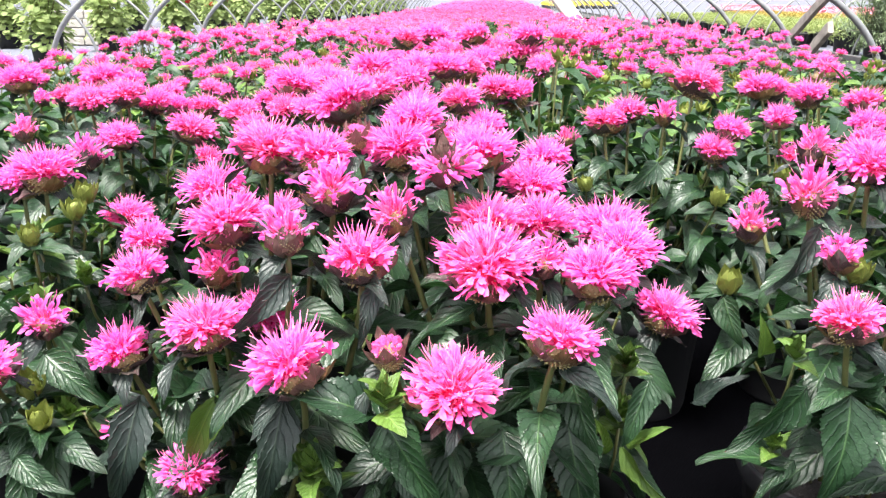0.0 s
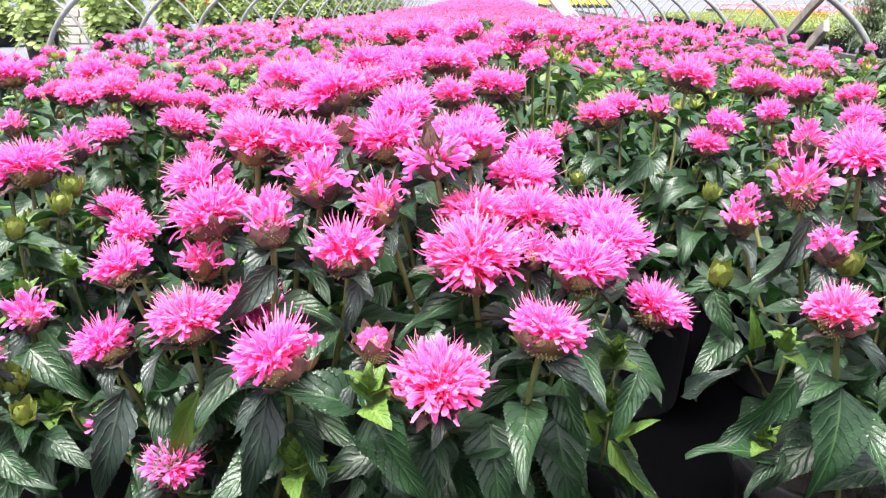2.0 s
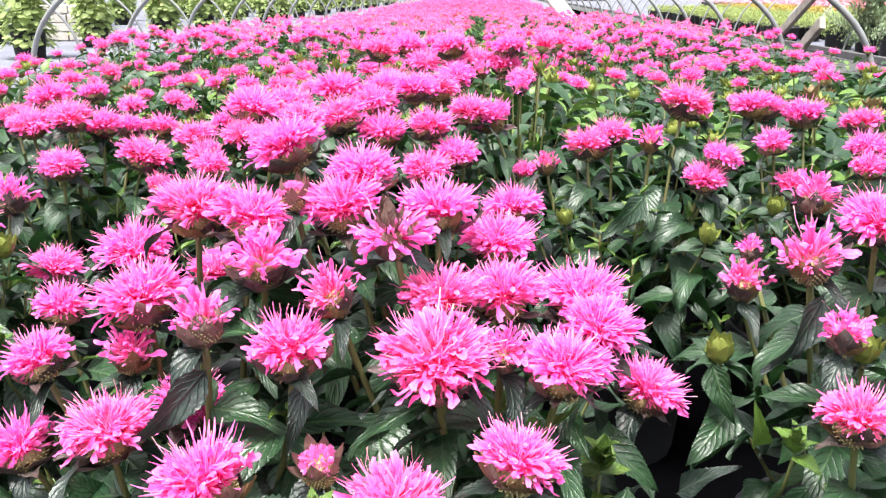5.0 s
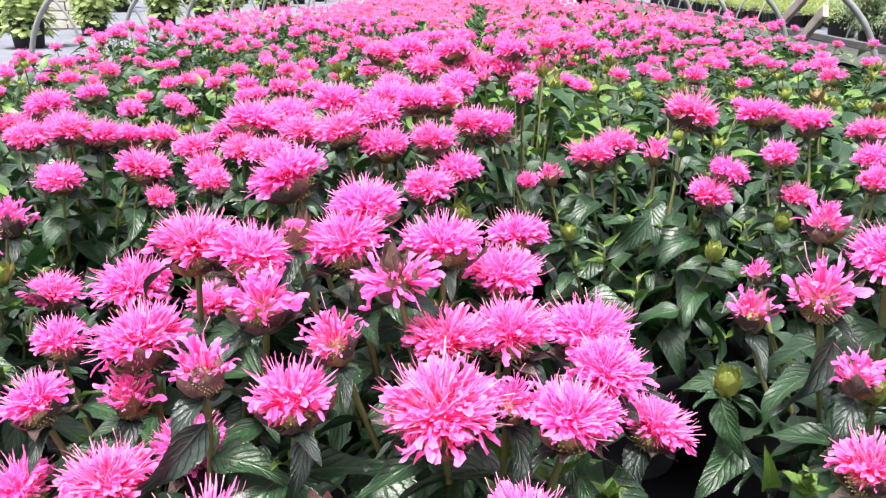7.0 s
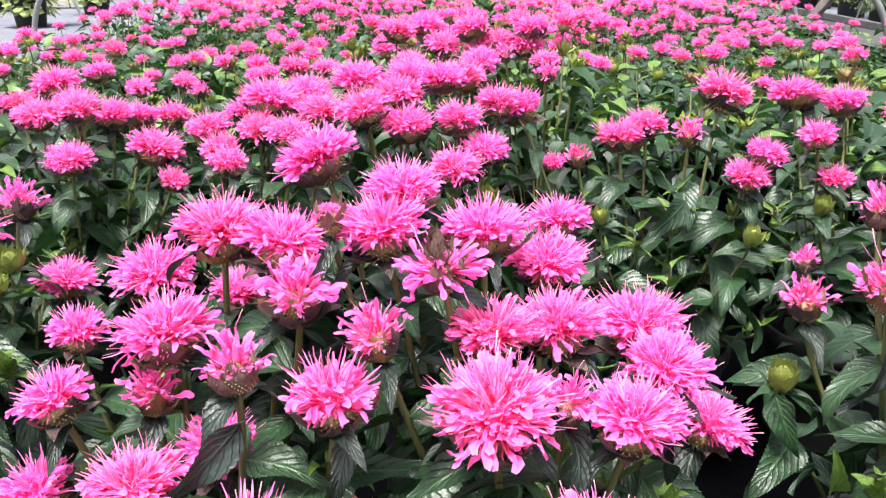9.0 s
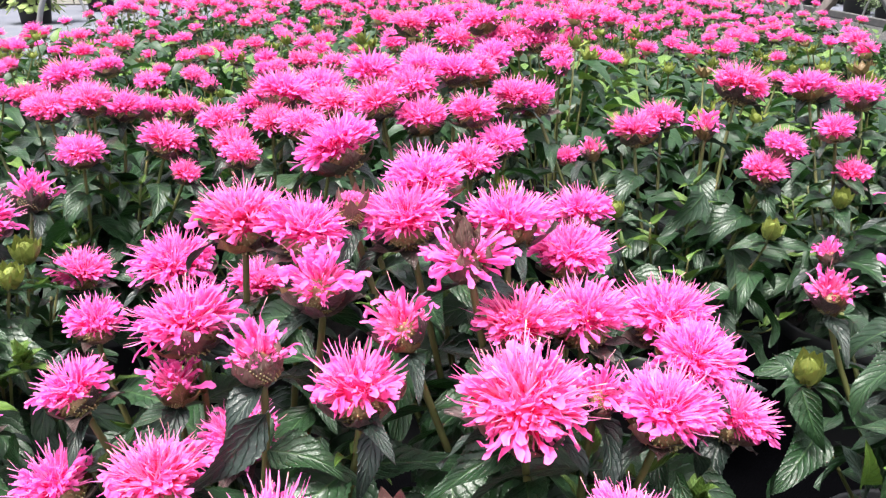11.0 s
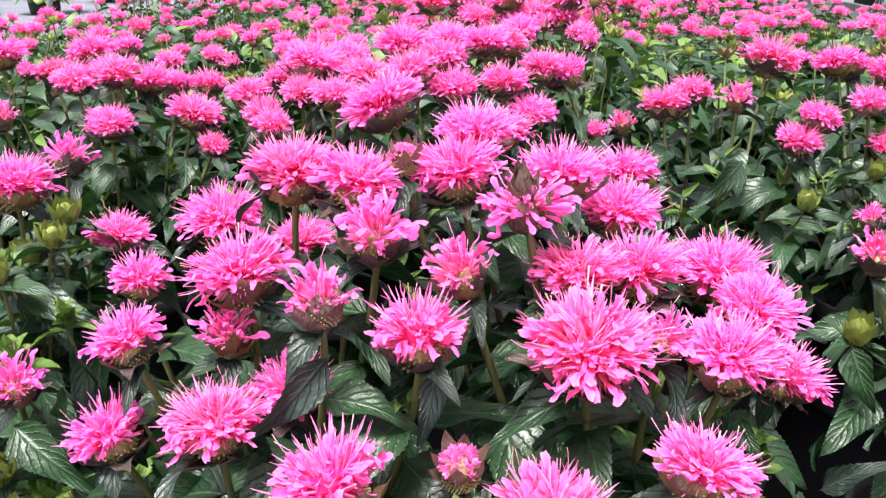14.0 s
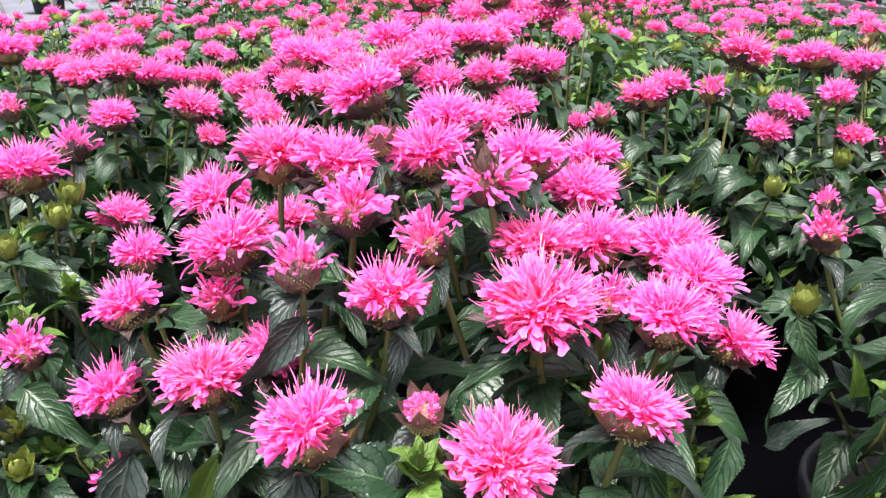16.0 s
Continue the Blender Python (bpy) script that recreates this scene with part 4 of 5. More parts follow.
plant_near((-0.30, 1.18), [
    (-0.380, 1.213, 0.442, 5.3, "F"), (-0.336, 1.122, 0.434, 4.9, "L"), (-0.277, 1.162, 0.490, 6.4, "F"), (-0.288, 1.124, 0.460, 4.7, "F"),
    (-0.237, 1.070, 0.466, 5.0, "F"), (-0.310, 1.230, 0.478, 5.6, "F"), (-0.245, 1.200, 0.490, 5.6, "F"), (-0.215, 1.140, 0.480, 5.4, "F"),
    (-0.350, 1.280, 0.450, 5.2, "F"), (-0.26, 1.30, 0.48, 5.5, "F"), (-0.31, 1.07, 0.43, 4.4, "L")], 16, L1, 6)
plant_near((-0.07, 1.18), [
    (-0.176, 1.193, 0.510, 6.3, "F"), (-0.125, 1.176, 0.495, 6.0, "F"), (-0.160, 1.110, 0.487, 6.0, "F"), (-0.110, 1.128, 0.466, 6.2, "F"),
    (-0.048, 1.128, 0.473, 5.6, "F"), (-0.047, 1.026, 0.438, 5.5, "F"), (-0.017, 1.107, 0.441, 5.4, "F"), (-0.072, 1.198, 0.511, 5.6, "F"),
    (0.000, 1.210, 0.480, 5.6, "F"), (-0.120, 1.260, 0.505, 6.0, "F"), (-0.050, 1.280, 0.500, 6.0, "F"), (-0.01, 1.03, 0.40, 4.0, "G")], 17, L1, 6)
plant_near((0.21, 1.19), [
    (0.289, 1.112, 0.412, 5.2, "F"), (0.162, 1.255, 0.428, 6.2, "F"), (0.197, 1.272, 0.442, 5.4, "F"), (0.232, 1.175, 0.443, 3.8, "O"),
    (0.310, 1.120, 0.438, 4.6, "F"), (0.297, 1.276, 0.485, 7.0, "F"), (0.075, 1.260, 0.388, 3.4, "L"), (0.104, 1.234, 0.399, 3.4, "O"),
    (0.280, 1.038, 0.358, 3.8, "G"), (0.024, 1.230, 0.469, 6.0, "F"), (0.12, 1.10, 0.36, 3.4, "G"), (0.15, 1.33, 0.41, 3.6, "G")], 18, L2, 11, blades=[
    (0.194, 1.000, 0.413, 0.152, 0.980, 0.374, "D")])
plant_near((0.48, 1.24), [
    (0.396, 1.200, 0.442, 4.6, "L"), (0.536, 1.237, 0.431, 5.4, "F"), (0.426, 1.402, 0.465, 6.0, "F"), (0.501, 1.395, 0.453, 6.2, "F"),
    (0.448, 1.418, 0.458, 5.8, "F"), (0.421, 1.190, 0.389, 4.3, "L"), (0.56, 1.33, 0.45, 5.5, "F"), (0.50, 1.15, 0.42, 4.5, "L"), (0.37, 1.09, 0.38, 3.6, "G"),
    (0.60, 1.22, 0.44, 5.2, "F")], 19, L2, 12)

# ---------------------------------------------------------------- bee balm plants further back


def head_mid(seed, count, rows):
    """A lighter head: straps, a few hairs and a green-brown underside in one mesh."""
    g = florets_geo(count, count // 2, count, count // 2, seed, rows, 1.0, 1.25 if count > 40 else 1.7, 78, sag=0.34)
    c = lathe([(0.001, -0.016), (0.010, -0.012), (0.0135, -0.005), (0.0125, 0.0)], 9)
    b = []
    for k in range(5):
        lf = leaf_geo(4, 1, 0.26, 0.5, 0.4, 0, 0, 0)
        a = k * 1.257
        b.append(moved(lf, frame_to((0, 0, -0.015), (math.cos(a), math.sin(a), 0.0), (0, 0, 1), 0.030)))
    b = join([(v, f, u, np.full(len(f), 1)) for v, f, u, m in b] + [(c[0], c[1], c[2] * 0 + 0.6, np.full(len(c[1]), 2))])
    return join([g, b])


MID_HEADS = [as_mesh("flower_head", head_mid(300 + 10 * i, 60, 5), [PETAL, BRACT, CALYX]) for i in range(5)]
FAR_HEADS = [as_mesh("flower_head", head_mid(350 + 10 * i, 26, 4), [PETAL, BRACT, CALYX]) for i in range(4)]


def bud_geo(seed):
    """A closed bud wrapped in upright bracts, in one mesh."""
    r = np.random.default_rng(seed)
    core = lathe([(0.0005, -0.011), (0.007, -0.008), (0.0095, -0.002), (0.008, 0.005), (0.004, 0.010)], 8)
    out = [(core[0], core[1], core[2] * 0.5, core[3])]
    for k in range(8):
        a = k * 2.4 + r.uniform(-0.2, 0.2)
        out.append(moved(leaf_geo(5, 1, 0.28, -0.6, 0.5, 0, 0, 0), frame_to((0.004 * math.cos(a), 0.004 * math.sin(a), -0.011), (math.cos(a), math.sin(a), 0.5 + 0.4 * (k % 3)), (-math.cos(a), -math.sin(a), 0.4), r.uniform(0.026, 0.036))))
    return join(out)


MID_BUDS = [as_mesh("flower_bud", bud_geo(380 + i), [BUD]) for i in range(2)] + [as_mesh("flower_bud", bud_geo(382), [BRACT_RUST]), as_mesh("flower_bud", bud_geo(383), [BUD_RUST])]


def small_leaf(mi=0, rows=5, width=0.23, bend=0.9):
    v, f, u, m = leaf_geo(rows, 1, width, bend, 0.35, 0, 0, 0)
    return v, f, u, np.full(len(f), mi)


def foliage_geo(r, count, radius, low, high, rows=5, young=0.2, size=0.075):
    out = []
    for i in range(count):
        a, q = r.uniform(0, 6.283), radius * math.sqrt(r.uniform(0.02, 1))
        z = low + (high - low) * (1 - 0.45 * (q / radius) ** 2) * r.uniform(0.35, 1.0)
        fresh = r.random() < young and z > low + 0.45 * (high - low)
        d = (math.cos(a + r.normal(0, 0.7)), math.sin(a + r.normal(0, 0.7)), r.uniform(-0.5, 0.5) + (0.5 if fresh else 0))
        out.append(moved(small_leaf(1 if fresh else 0, rows), frame_to((q * math.cos(a), q * math.sin(a), z), d, (0, 0, 1), size * r.uniform(0.6, 1.15) * (0.75 if fresh else 1), r.uniform(-0.5, 0.5))))
    return join(out)


def head_spots(r, n, radius, top):
    spots = []
    for k in range(n):
        q = radius * math.sqrt((k + 0.5) / n)
        a = k * 2.39996 + r.normal(0, 0.3)
        x, y = q * math.cos(a), q * math.sin(a)
        lean = min(0.7, q * 3.5)
        ax = Vector((math.cos(a) * math.sin(lean), math.sin(a) * math.sin(lean), math.cos(lean)))
        spots.append((Vector((x, y, top - 0.05 * (q / radius) ** 2 + r.normal(0, 0.016))), ax, r.uniform(4.6, 6.6)))
    return spots


FIELD_LABEL = "bee balm in a black pot crowded with pink flower heads"
SPARSE_LABEL = "leafy green bee balm in a black pot with few pink heads"


def plant_field(seed, heads, meshes, leaves, rows):
    r = np.random.default_rng(seed)
    plant = tagged(new("bee_balm_plant"), FIELD_LABEL if heads > 4 else SPARSE_LABEL, "potted plant", "bee balm plants in the bed")
    part("pot", POT_MESH, plant, None, "round black plastic nursery pot")
    stems = []
    for p, ax, d in head_spots(r, heads, 0.165, 0.475):
        part("flower_head", meshes[r.integers(len(meshes))], plant, axis_to(p, ax, d / 5.7, r.uniform(0, 6.28)))
        t = tube(curve3((p.x * 0.3, p.y * 0.3, 0.15), (p.x * 0.4, p.y * 0.4, 0.2), p - ax * 0.01, ax * 0.12, 5), 0.0018, 4, False)
        stems.append((t[0], t[1], t[2], np.full(len(t[1]), 2)))
    if leaves > 100:
        for i in range(6 if heads < 8 else 3):
            a, q = r.uniform(0, 6.28), r.uniform(0.05, 0.18)
            p, ax = Vector((q * math.cos(a), q * math.sin(a), 0.455 - 0.35 * q + r.normal(0, 0.012))), Vector((math.cos(a) * 0.3, math.sin(a) * 0.3, 1)).normalized()
            part("flower_bud", MID_BUDS[(0, 1, 0, 1, 2)[r.integers(5)]], plant, axis_to(p, ax, r.uniform(0.6, 0.9), r.uniform(0, 6)), "closed flower bud")
            t = tube(curve3((p.x * 0.3, p.y * 0.3, 0.15), (p.x * 0.4, p.y * 0.4, 0.2), p - ax * 0.008, ax * 0.12, 5), 0.0016, 4, False)
            stems.append((t[0], t[1], t[2], np.full(len(t[1]), 2)))
    green = foliage_geo(r, leaves, 0.19, 0.17, 0.45, rows, 0.24 if heads > 6 else 0.36, 0.088)
    part("foliage", as_mesh("foliage", join([green] + stems), [LEAF_MID, LEAF_NEW, STEM]), plant)
    return plant


def plant_mid(base, heads, seed):
    """A plant of the rows behind the first two, with its heads where they are given: x, y, z, width in cm."""
    r = np.random.default_rng(seed)
    plant = tagged(new("bee_balm_plant"), FIELD_LABEL if len(heads) > 3 else SPARSE_LABEL, "potted plant", "bee balm plants in the bed")
    plant.location = (base[0], base[1], 0)
    part("pot", POT_MESH, plant, None, "round black plastic nursery pot")
    extra = []
    top = 0.43 if not heads else float(np.mean([h[2] for h in heads])) - 0.01
    for x, y, z, d in heads:
        p = Vector((x - base[0], y - base[1], z))
        flat = Vector((p.x, p.y, 0))
        ax = (Vector((0, 0, 1)) + flat * 1.6 + Vector(r.normal(0, 0.10, 3))).normalized()
        if y < 1.95:
            flower_head(plant, p, ax, d, "F" if d > 4.2 else "L" if d > 3.5 else "O", r)
        else:
            part("flower_head", MID_HEADS[r.integers(len(MID_HEADS))], plant, axis_to(p - ax * 0.004, ax, d / 5.6, r.uniform(0, 6.28)))
        extra.append((p, ax))
    for i in range(6 if len(heads) < 4 else 3):
        a, q = r.uniform(0, 6.28), r.uniform(0.05, 0.16)
        p, ax = Vector((q * math.cos(a), q * math.sin(a), top + r.normal(0, 0.015) - 0.1 * q)), Vector((math.cos(a) * 0.3, math.sin(a) * 0.3, 1)).normalized()
        part("flower_bud", MID_BUDS[(0, 1, 0, 1, 0, 3)[r.integers(6)]], plant, axis_to(p, ax, r.uniform(0.62, 0.95), r.uniform(0, 6)), "closed flower bud")
        extra.append((p, ax))
    stems = []
    for p, ax in extra:
        t = tube(curve3((p.x * 0.3, p.y * 0.3, 0.15), (p.x * 0.4, p.y * 0.4, 0.2), p - ax * 0.01, ax * 0.12, 6), 0.0018, 5, False)
        stems.append((t[0], t[1], t[2], np.full(len(t[1]), 2)))
    green = foliage_geo(r, 165, 0.185, 0.17, top + 0.005, 9, 0.32, 0.088)
    part("foliage", as_mesh("foliage", join([green] + stems), [LEAF_MID, LEAF_NEW, STEM]), plant)
    return plant


COUNTS = (2, 4, 7, 9, 12)
STORE = [[plant_field(300 + 10 * k + i, n, meshes, leaves, rows) for i, n in enumerate(COUNTS)] for k, (meshes, leaves, rows) in enumerate(((MID_HEADS, 120, 7), (FAR_HEADS, 80, 5)))]


def bloom(x, y):
    """How richly the plants at a spot bloom, from 0 to 4."""
    v = 2.4 + 3.2 * noise.noise((x * 1.1, y * 0.55, 3.3)) + rng.normal(0, 0.5)
    if abs(x + 0.12) < 0.2 and y < 3.4:
        v += 1.6
    if x > 0.1:
        v -= 1.9 if y < 3.2 else 0.6
    elif -1.3 < x < -0.9 and y < 7:
        v -= 0.9
    elif x < -0.4 and y < 4:
        v -= 0.6
    if -0.85 < x < -0.4 and 2.6 < y < 3.7:
        v -= 1.6
    if x < -1.65 or x > 1.3:
        v -= 1.2
    return int(min(4, max(0, round(v))))


COLUMNS = np.arange(-1.835, 1.48, 0.275)


def canopy(x, y):
    """How tall the plants stand: highest near by and along the middle of the bed."""
    back = np.interp(y, [1.3, 2.5, 4.0, 6.0, 14.0, 28.0], [0.90, 0.90, 0.89, 0.88, 0.92, 1.08])
    if abs(x + 0.12) < 0.3 and y < 3.2:
        back += 0.08
    return back - 0.10 * min(1.0, abs(x + 0.2) / 1.5) ** 2 * (1.0 if y > 8 else 0.3)


plant_mid((-1.28, 1.70), [], 700)
plant_mid((-1.01, 1.60), [(-0.84, 1.50, 0.420, 3.4)], 701)
plant_mid((-0.73, 1.70), [(-0.67, 1.69, 0.420, 5.1), (-0.61, 1.77, 0.420, 4.9), (-0.70, 1.83, 0.420, 3.7), (-0.84, 1.89, 0.420, 6.4)], 702)
plant_mid((-0.46, 1.60), [(-0.53, 1.62, 0.420, 3.4)], 703)
plant_mid((-0.18, 1.70), [(-0.15, 1.58, 0.480, 5.9), (-0.18, 1.67, 0.528, 6.2), (-0.10, 1.67, 0.504, 6.2), (-0.13, 1.71, 0.535, 6.4)], 704)
plant_mid((0.09, 1.60), [(0.07, 1.38, 0.488, 3.4), (-0.03, 1.40, 0.505, 5.9), (0.01, 1.51, 0.501, 3.4), (0.08, 1.61, 0.483, 5.0), (-0.05, 1.65, 0.535, 6.4), (0.05, 1.67, 0.501, 6.2), (-0.03, 1.67, 0.505, 6.2), (0.06, 1.67, 0.534, 6.2), (-0.00, 1.67, 0.510, 6.2)], 705)
plant_mid((0.37, 1.70), [(0.51, 1.78, 0.420, 3.8)], 706)
plant_mid((0.64, 1.60), [], 707)
plant_mid((0.92, 1.70), [], 708)
plant_mid((1.19, 1.60), [], 709)
plant_mid((-1.28, 2.10), [(-1.23, 2.24, 0.420, 4.6)], 710)
plant_mid((-1.01, 2.00), [(-1.04, 1.81, 0.420, 4.6), (-1.06, 1.90, 0.420, 4.1), (-0.94, 2.11, 0.420, 3.4), (-1.01, 2.13, 0.420, 5.7), (-1.09, 2.15, 0.420, 3.4)], 711)
plant_mid((-0.73, 2.10), [(-0.62, 2.06, 0.420, 5.4), (-0.73, 2.06, 0.420, 4.7), (-0.71, 2.12, 0.420, 5.1), (-0.71, 2.21, 0.420, 5.3)], 712)
plant_mid((-0.46, 2.00), [(-0.50, 1.86, 0.421, 3.6), (-0.48, 1.90, 0.421, 4.4), (-0.36, 1.92, 0.429, 5.5), (-0.43, 1.93, 0.431, 6.2), (-0.54, 2.04, 0.420, 5.6), (-0.35, 2.13, 0.430, 3.4)], 713)
plant_mid((-0.18, 2.10), [(-0.24, 1.96, 0.464, 6.2), (-0.23, 2.19, 0.458, 5.6)], 714)
plant_mid((0.09, 2.00), [(0.21, 1.89, 0.443, 4.3), (0.18, 1.91, 0.452, 3.6), (0.14, 1.97, 0.519, 6.2), (0.13, 1.98, 0.467, 5.0)], 715)
plant_mid((0.37, 2.10), [(0.44, 2.21, 0.421, 4.9), (0.34, 2.23, 0.425, 4.9)], 716)
plant_mid((0.64, 2.00), [(0.61, 2.11, 0.420, 4.0)], 717)
plant_mid((0.92, 2.10), [(0.86, 2.25, 0.420, 6.2)], 718)
plant_mid((1.19, 2.00), [], 719)
plant_mid((-1.28, 2.50), [(-1.21, 2.53, 0.420, 5.0), (-1.35, 2.59, 0.420, 4.1), (-1.20, 2.66, 0.420, 3.4)], 720)
plant_mid((-1.01, 2.40), [(-1.00, 2.33, 0.420, 6.4), (-1.03, 2.61, 0.420, 3.4)], 721)
plant_mid((-0.73, 2.50), [(-0.68, 2.31, 0.420, 3.7), (-0.65, 2.35, 0.420, 5.0), (-0.61, 2.51, 0.420, 5.0), (-0.65, 2.63, 0.420, 4.9)], 722)
plant_mid((-0.46, 2.40), [(-0.45, 2.20, 0.422, 4.9), (-0.52, 2.35, 0.421, 5.5), (-0.33, 2.41, 0.481, 6.2), (-0.48, 2.42, 0.421, 6.3)], 723)
plant_mid((-0.18, 2.50), [], 724)
plant_mid((0.09, 2.40), [(0.15, 2.34, 0.461, 6.0), (0.21, 2.42, 0.497, 6.2)], 725)
plant_mid((0.37, 2.50), [(0.43, 2.41, 0.421, 4.7), (0.27, 2.41, 0.484, 6.2), (0.36, 2.64, 0.430, 4.1)], 726)
plant_mid((0.64, 2.40), [(0.54, 2.29, 0.420, 6.4), (0.66, 2.51, 0.420, 5.0), (0.56, 2.55, 0.420, 4.4), (0.64, 2.59, 0.420, 5.2)], 727)
plant_mid((0.92, 2.50), [(0.85, 2.45, 0.420, 3.7), (0.95, 2.53, 0.420, 6.3), (0.80, 2.65, 0.420, 5.0)], 728)
plant_mid((1.19, 2.40), [], 729)

used = set()
ROW_STEP = 0.40
rows_y = np.arange(1.62, 28.6, ROW_STEP)
far_heads, end_heads, far_leaves = [], [], []
STAR = []
for i in range(3):
    q = np.random.default_rng(900 + i)
    n = 9
    v = [(0, 0, 0.014)]
    for k in range(n * 2):
        a = math.pi * k / n
        rr = 0.030 * q.uniform(0.85, 1.1) if k % 2 == 0 else 0.017
        v.append((rr * math.cos(a), rr * math.sin(a), (-0.006 if k % 2 == 0 else 0.004) + q.normal(0, 0.003)))
    for k in range(5):
        a = k * 1.3
        v += [(0.006 * math.cos(a), 0.006 * math.sin(a), 0.008), (0.006 * math.cos(a + 1), 0.006 * math.sin(a + 1), 0.008), (0.016 * math.cos(a + 0.5), 0.016 * math.sin(a + 0.5), 0.028)]
    f = [(0, 1 + k, 1 + (k + 1) % (2 * n)) for k in range(2 * n)] + [(1 + 2 * n + 3 * k, 2 + 2 * n + 3 * k, 3 + 2 * n + 3 * k) for k in range(5)]
    u = [(0.25, 0.0)] + [(0.95 if k % 2 == 0 else 0.45, 0.0) for k in range(2 * n)] + [(0.8, 0.0)] * 15
    STAR.append(geo(v, f, u))
TINY = []
for i in range(3):
    v = [(0, 0, 0.022)] + [((0.030 if k % 2 == 0 else 0.022) * math.cos(k * 1.047 + i), (0.030 if k % 2 == 0 else 0.022) * math.sin(k * 1.047 + i), -0.006) for k in range(6)]
    TINY.append(geo(v, [(0, 1 + k, 1 + (k + 1) % 6) for k in range(6)], [(0.75, 0.0)] + [(0.35, 0.0)] * 6))
# Rows 0.76 and 1.20: out-of-view plants added to complete the bed and block side light.
for y in (0.76, 1.20, *rows_y):
    for x in COLUMNS:
        if (y < 1.0 and -0.74 < x < 0.60) or (1.0 < y < 1.4 and -0.82 < x < 0.72) or (1.4 < y < 2.6 and -1.4 < x < 1.2):
            continue
        if y > 6.5 and (x < -1.4 or x > (1.3 if y < 9 else 0.7)):
            continue
        aisle = 0.065 if 3.1 < y < 9 else 0.0
        px, py = x + rng.normal(0, 0.03 if not aisle else 0.012) + (aisle if x > -0.05 else -aisle if x > -0.3 else 0.0), y + rng.normal(0, 0.03) + (0.14 if int(round(x / 0.275)) % 2 else 0)
        k = bloom(px, py)
        spin = rng.uniform(0, 6.28)
        s = canopy(px, py) * rng.uniform(0.94, 1.05)
        if y < 5.0 and abs(px + 0.06 * py) < 0.30 + 0.62 * py:
            lod = 0 if y < 2.7 else 1
            m = Matrix.Translation((px, py, 0)) @ Matrix.Rotation(spin, 4, "Z") @ Matrix.Diagonal((1, 1, s, 1))
            if (lod, k) not in used:
                used.add((lod, k))
                STORE[lod][k].matrix_basis = m
            else:
                copy_thing(STORE[lod][k], m)
            continue
        n = (3, 5, 7, 9, 12)[k]
        tiny = y > 14
        grow = 1.22
        for p, ax, d in head_spots(rng, n, 0.165, 0.475 * s):
            g = (TINY if tiny else STAR)[rng.integers(3)]
            (far_heads if y < 11 + rng.normal(0, 2.0) else end_heads).append(moved(g, axis_to(p + Vector((px, py, 0)), ax, d / 5.7 * grow, rng.uniform(0, 6))))
        for q in range(62 if y < 9 else 26 if y < 20 else 8):
            a, rad = rng.uniform(0, 6.28), 0.17 * math.sqrt(rng.uniform(0, 1))
            lf = small_leaf(1 if rng.random() < (0.15 if k > 1 else 0.4) else 0, 3, 0.24)
            far_leaves.append(moved(lf, frame_to((px + rad * math.cos(a), py + rad * math.sin(a), rng.uniform(0.20, 0.435) * s), (math.cos(a), math.sin(a), rng.uniform(-0.3, 0.5)), (0, 0, 1), 0.08 if y < 9 else 0.12 if y < 20 else 0.17)))
for lod in range(2):
    for k in range(5):
        if (lod, k) not in used:
            for o in (*STORE[lod][k].children_recursive, STORE[lod][k]):
                bpy.data.objects.remove(o)
far_bed = tagged(new("bee_balm_field"), "long bed of pink bee balm running to the tunnel's far end", "flower bed", kind="stuff")
part("far_flower_heads", as_mesh("far_flower_heads", join(far_heads), [PETAL_FAR]), far_bed)
part("far_flower_heads", as_mesh("far_flower_heads", join(end_heads), [PETAL_END]), far_bed, None, "deeper rose-red heads at the far end")
part("far_foliage", as_mesh("far_foliage", join(far_leaves), [LEAF_MID, LEAF_NEW]), far_bed)

# ---------------------------------------------------------------- the tunnels beside
BIG_POT = as_mesh("pot", lathe([(0.001, 0.0), (0.13, 0.0), (0.135, 0.01), (0.158, 0.25), (0.166, 0.253), (0.166, 0.285), (0.160, 0.288), (0.152, 0.25), (0.001, 0.245)], 24), [POT])


def round_leaf(mi=0, n=9):
    """A lobed, roundish leaf with a notch at its stalk."""
    v, u = [(0.10, 0, 0.02)], [(0.1, 0.5)]
    for k in range(n * 2 + 1):
        a = -2.7 + 5.4 * k / (n * 2)
        rr = 0.5 * (1.0 + (0.14 if k % 4 == 0 else -0.10 if k % 4 == 2 else 0.0))
        v.append((0.42 + rr * math.cos(a), rr * 0.95 * math.sin(a), -0.10 * math.cos(a) - 0.03 * (k % 2)))
        u.append((0.5 + 0.5 * math.cos(a), 0.5 + 0.5 * math.sin(a)))
    return geo(v, [(0, k + 1, k + 2) for k in range(n * 2)], u, mi)


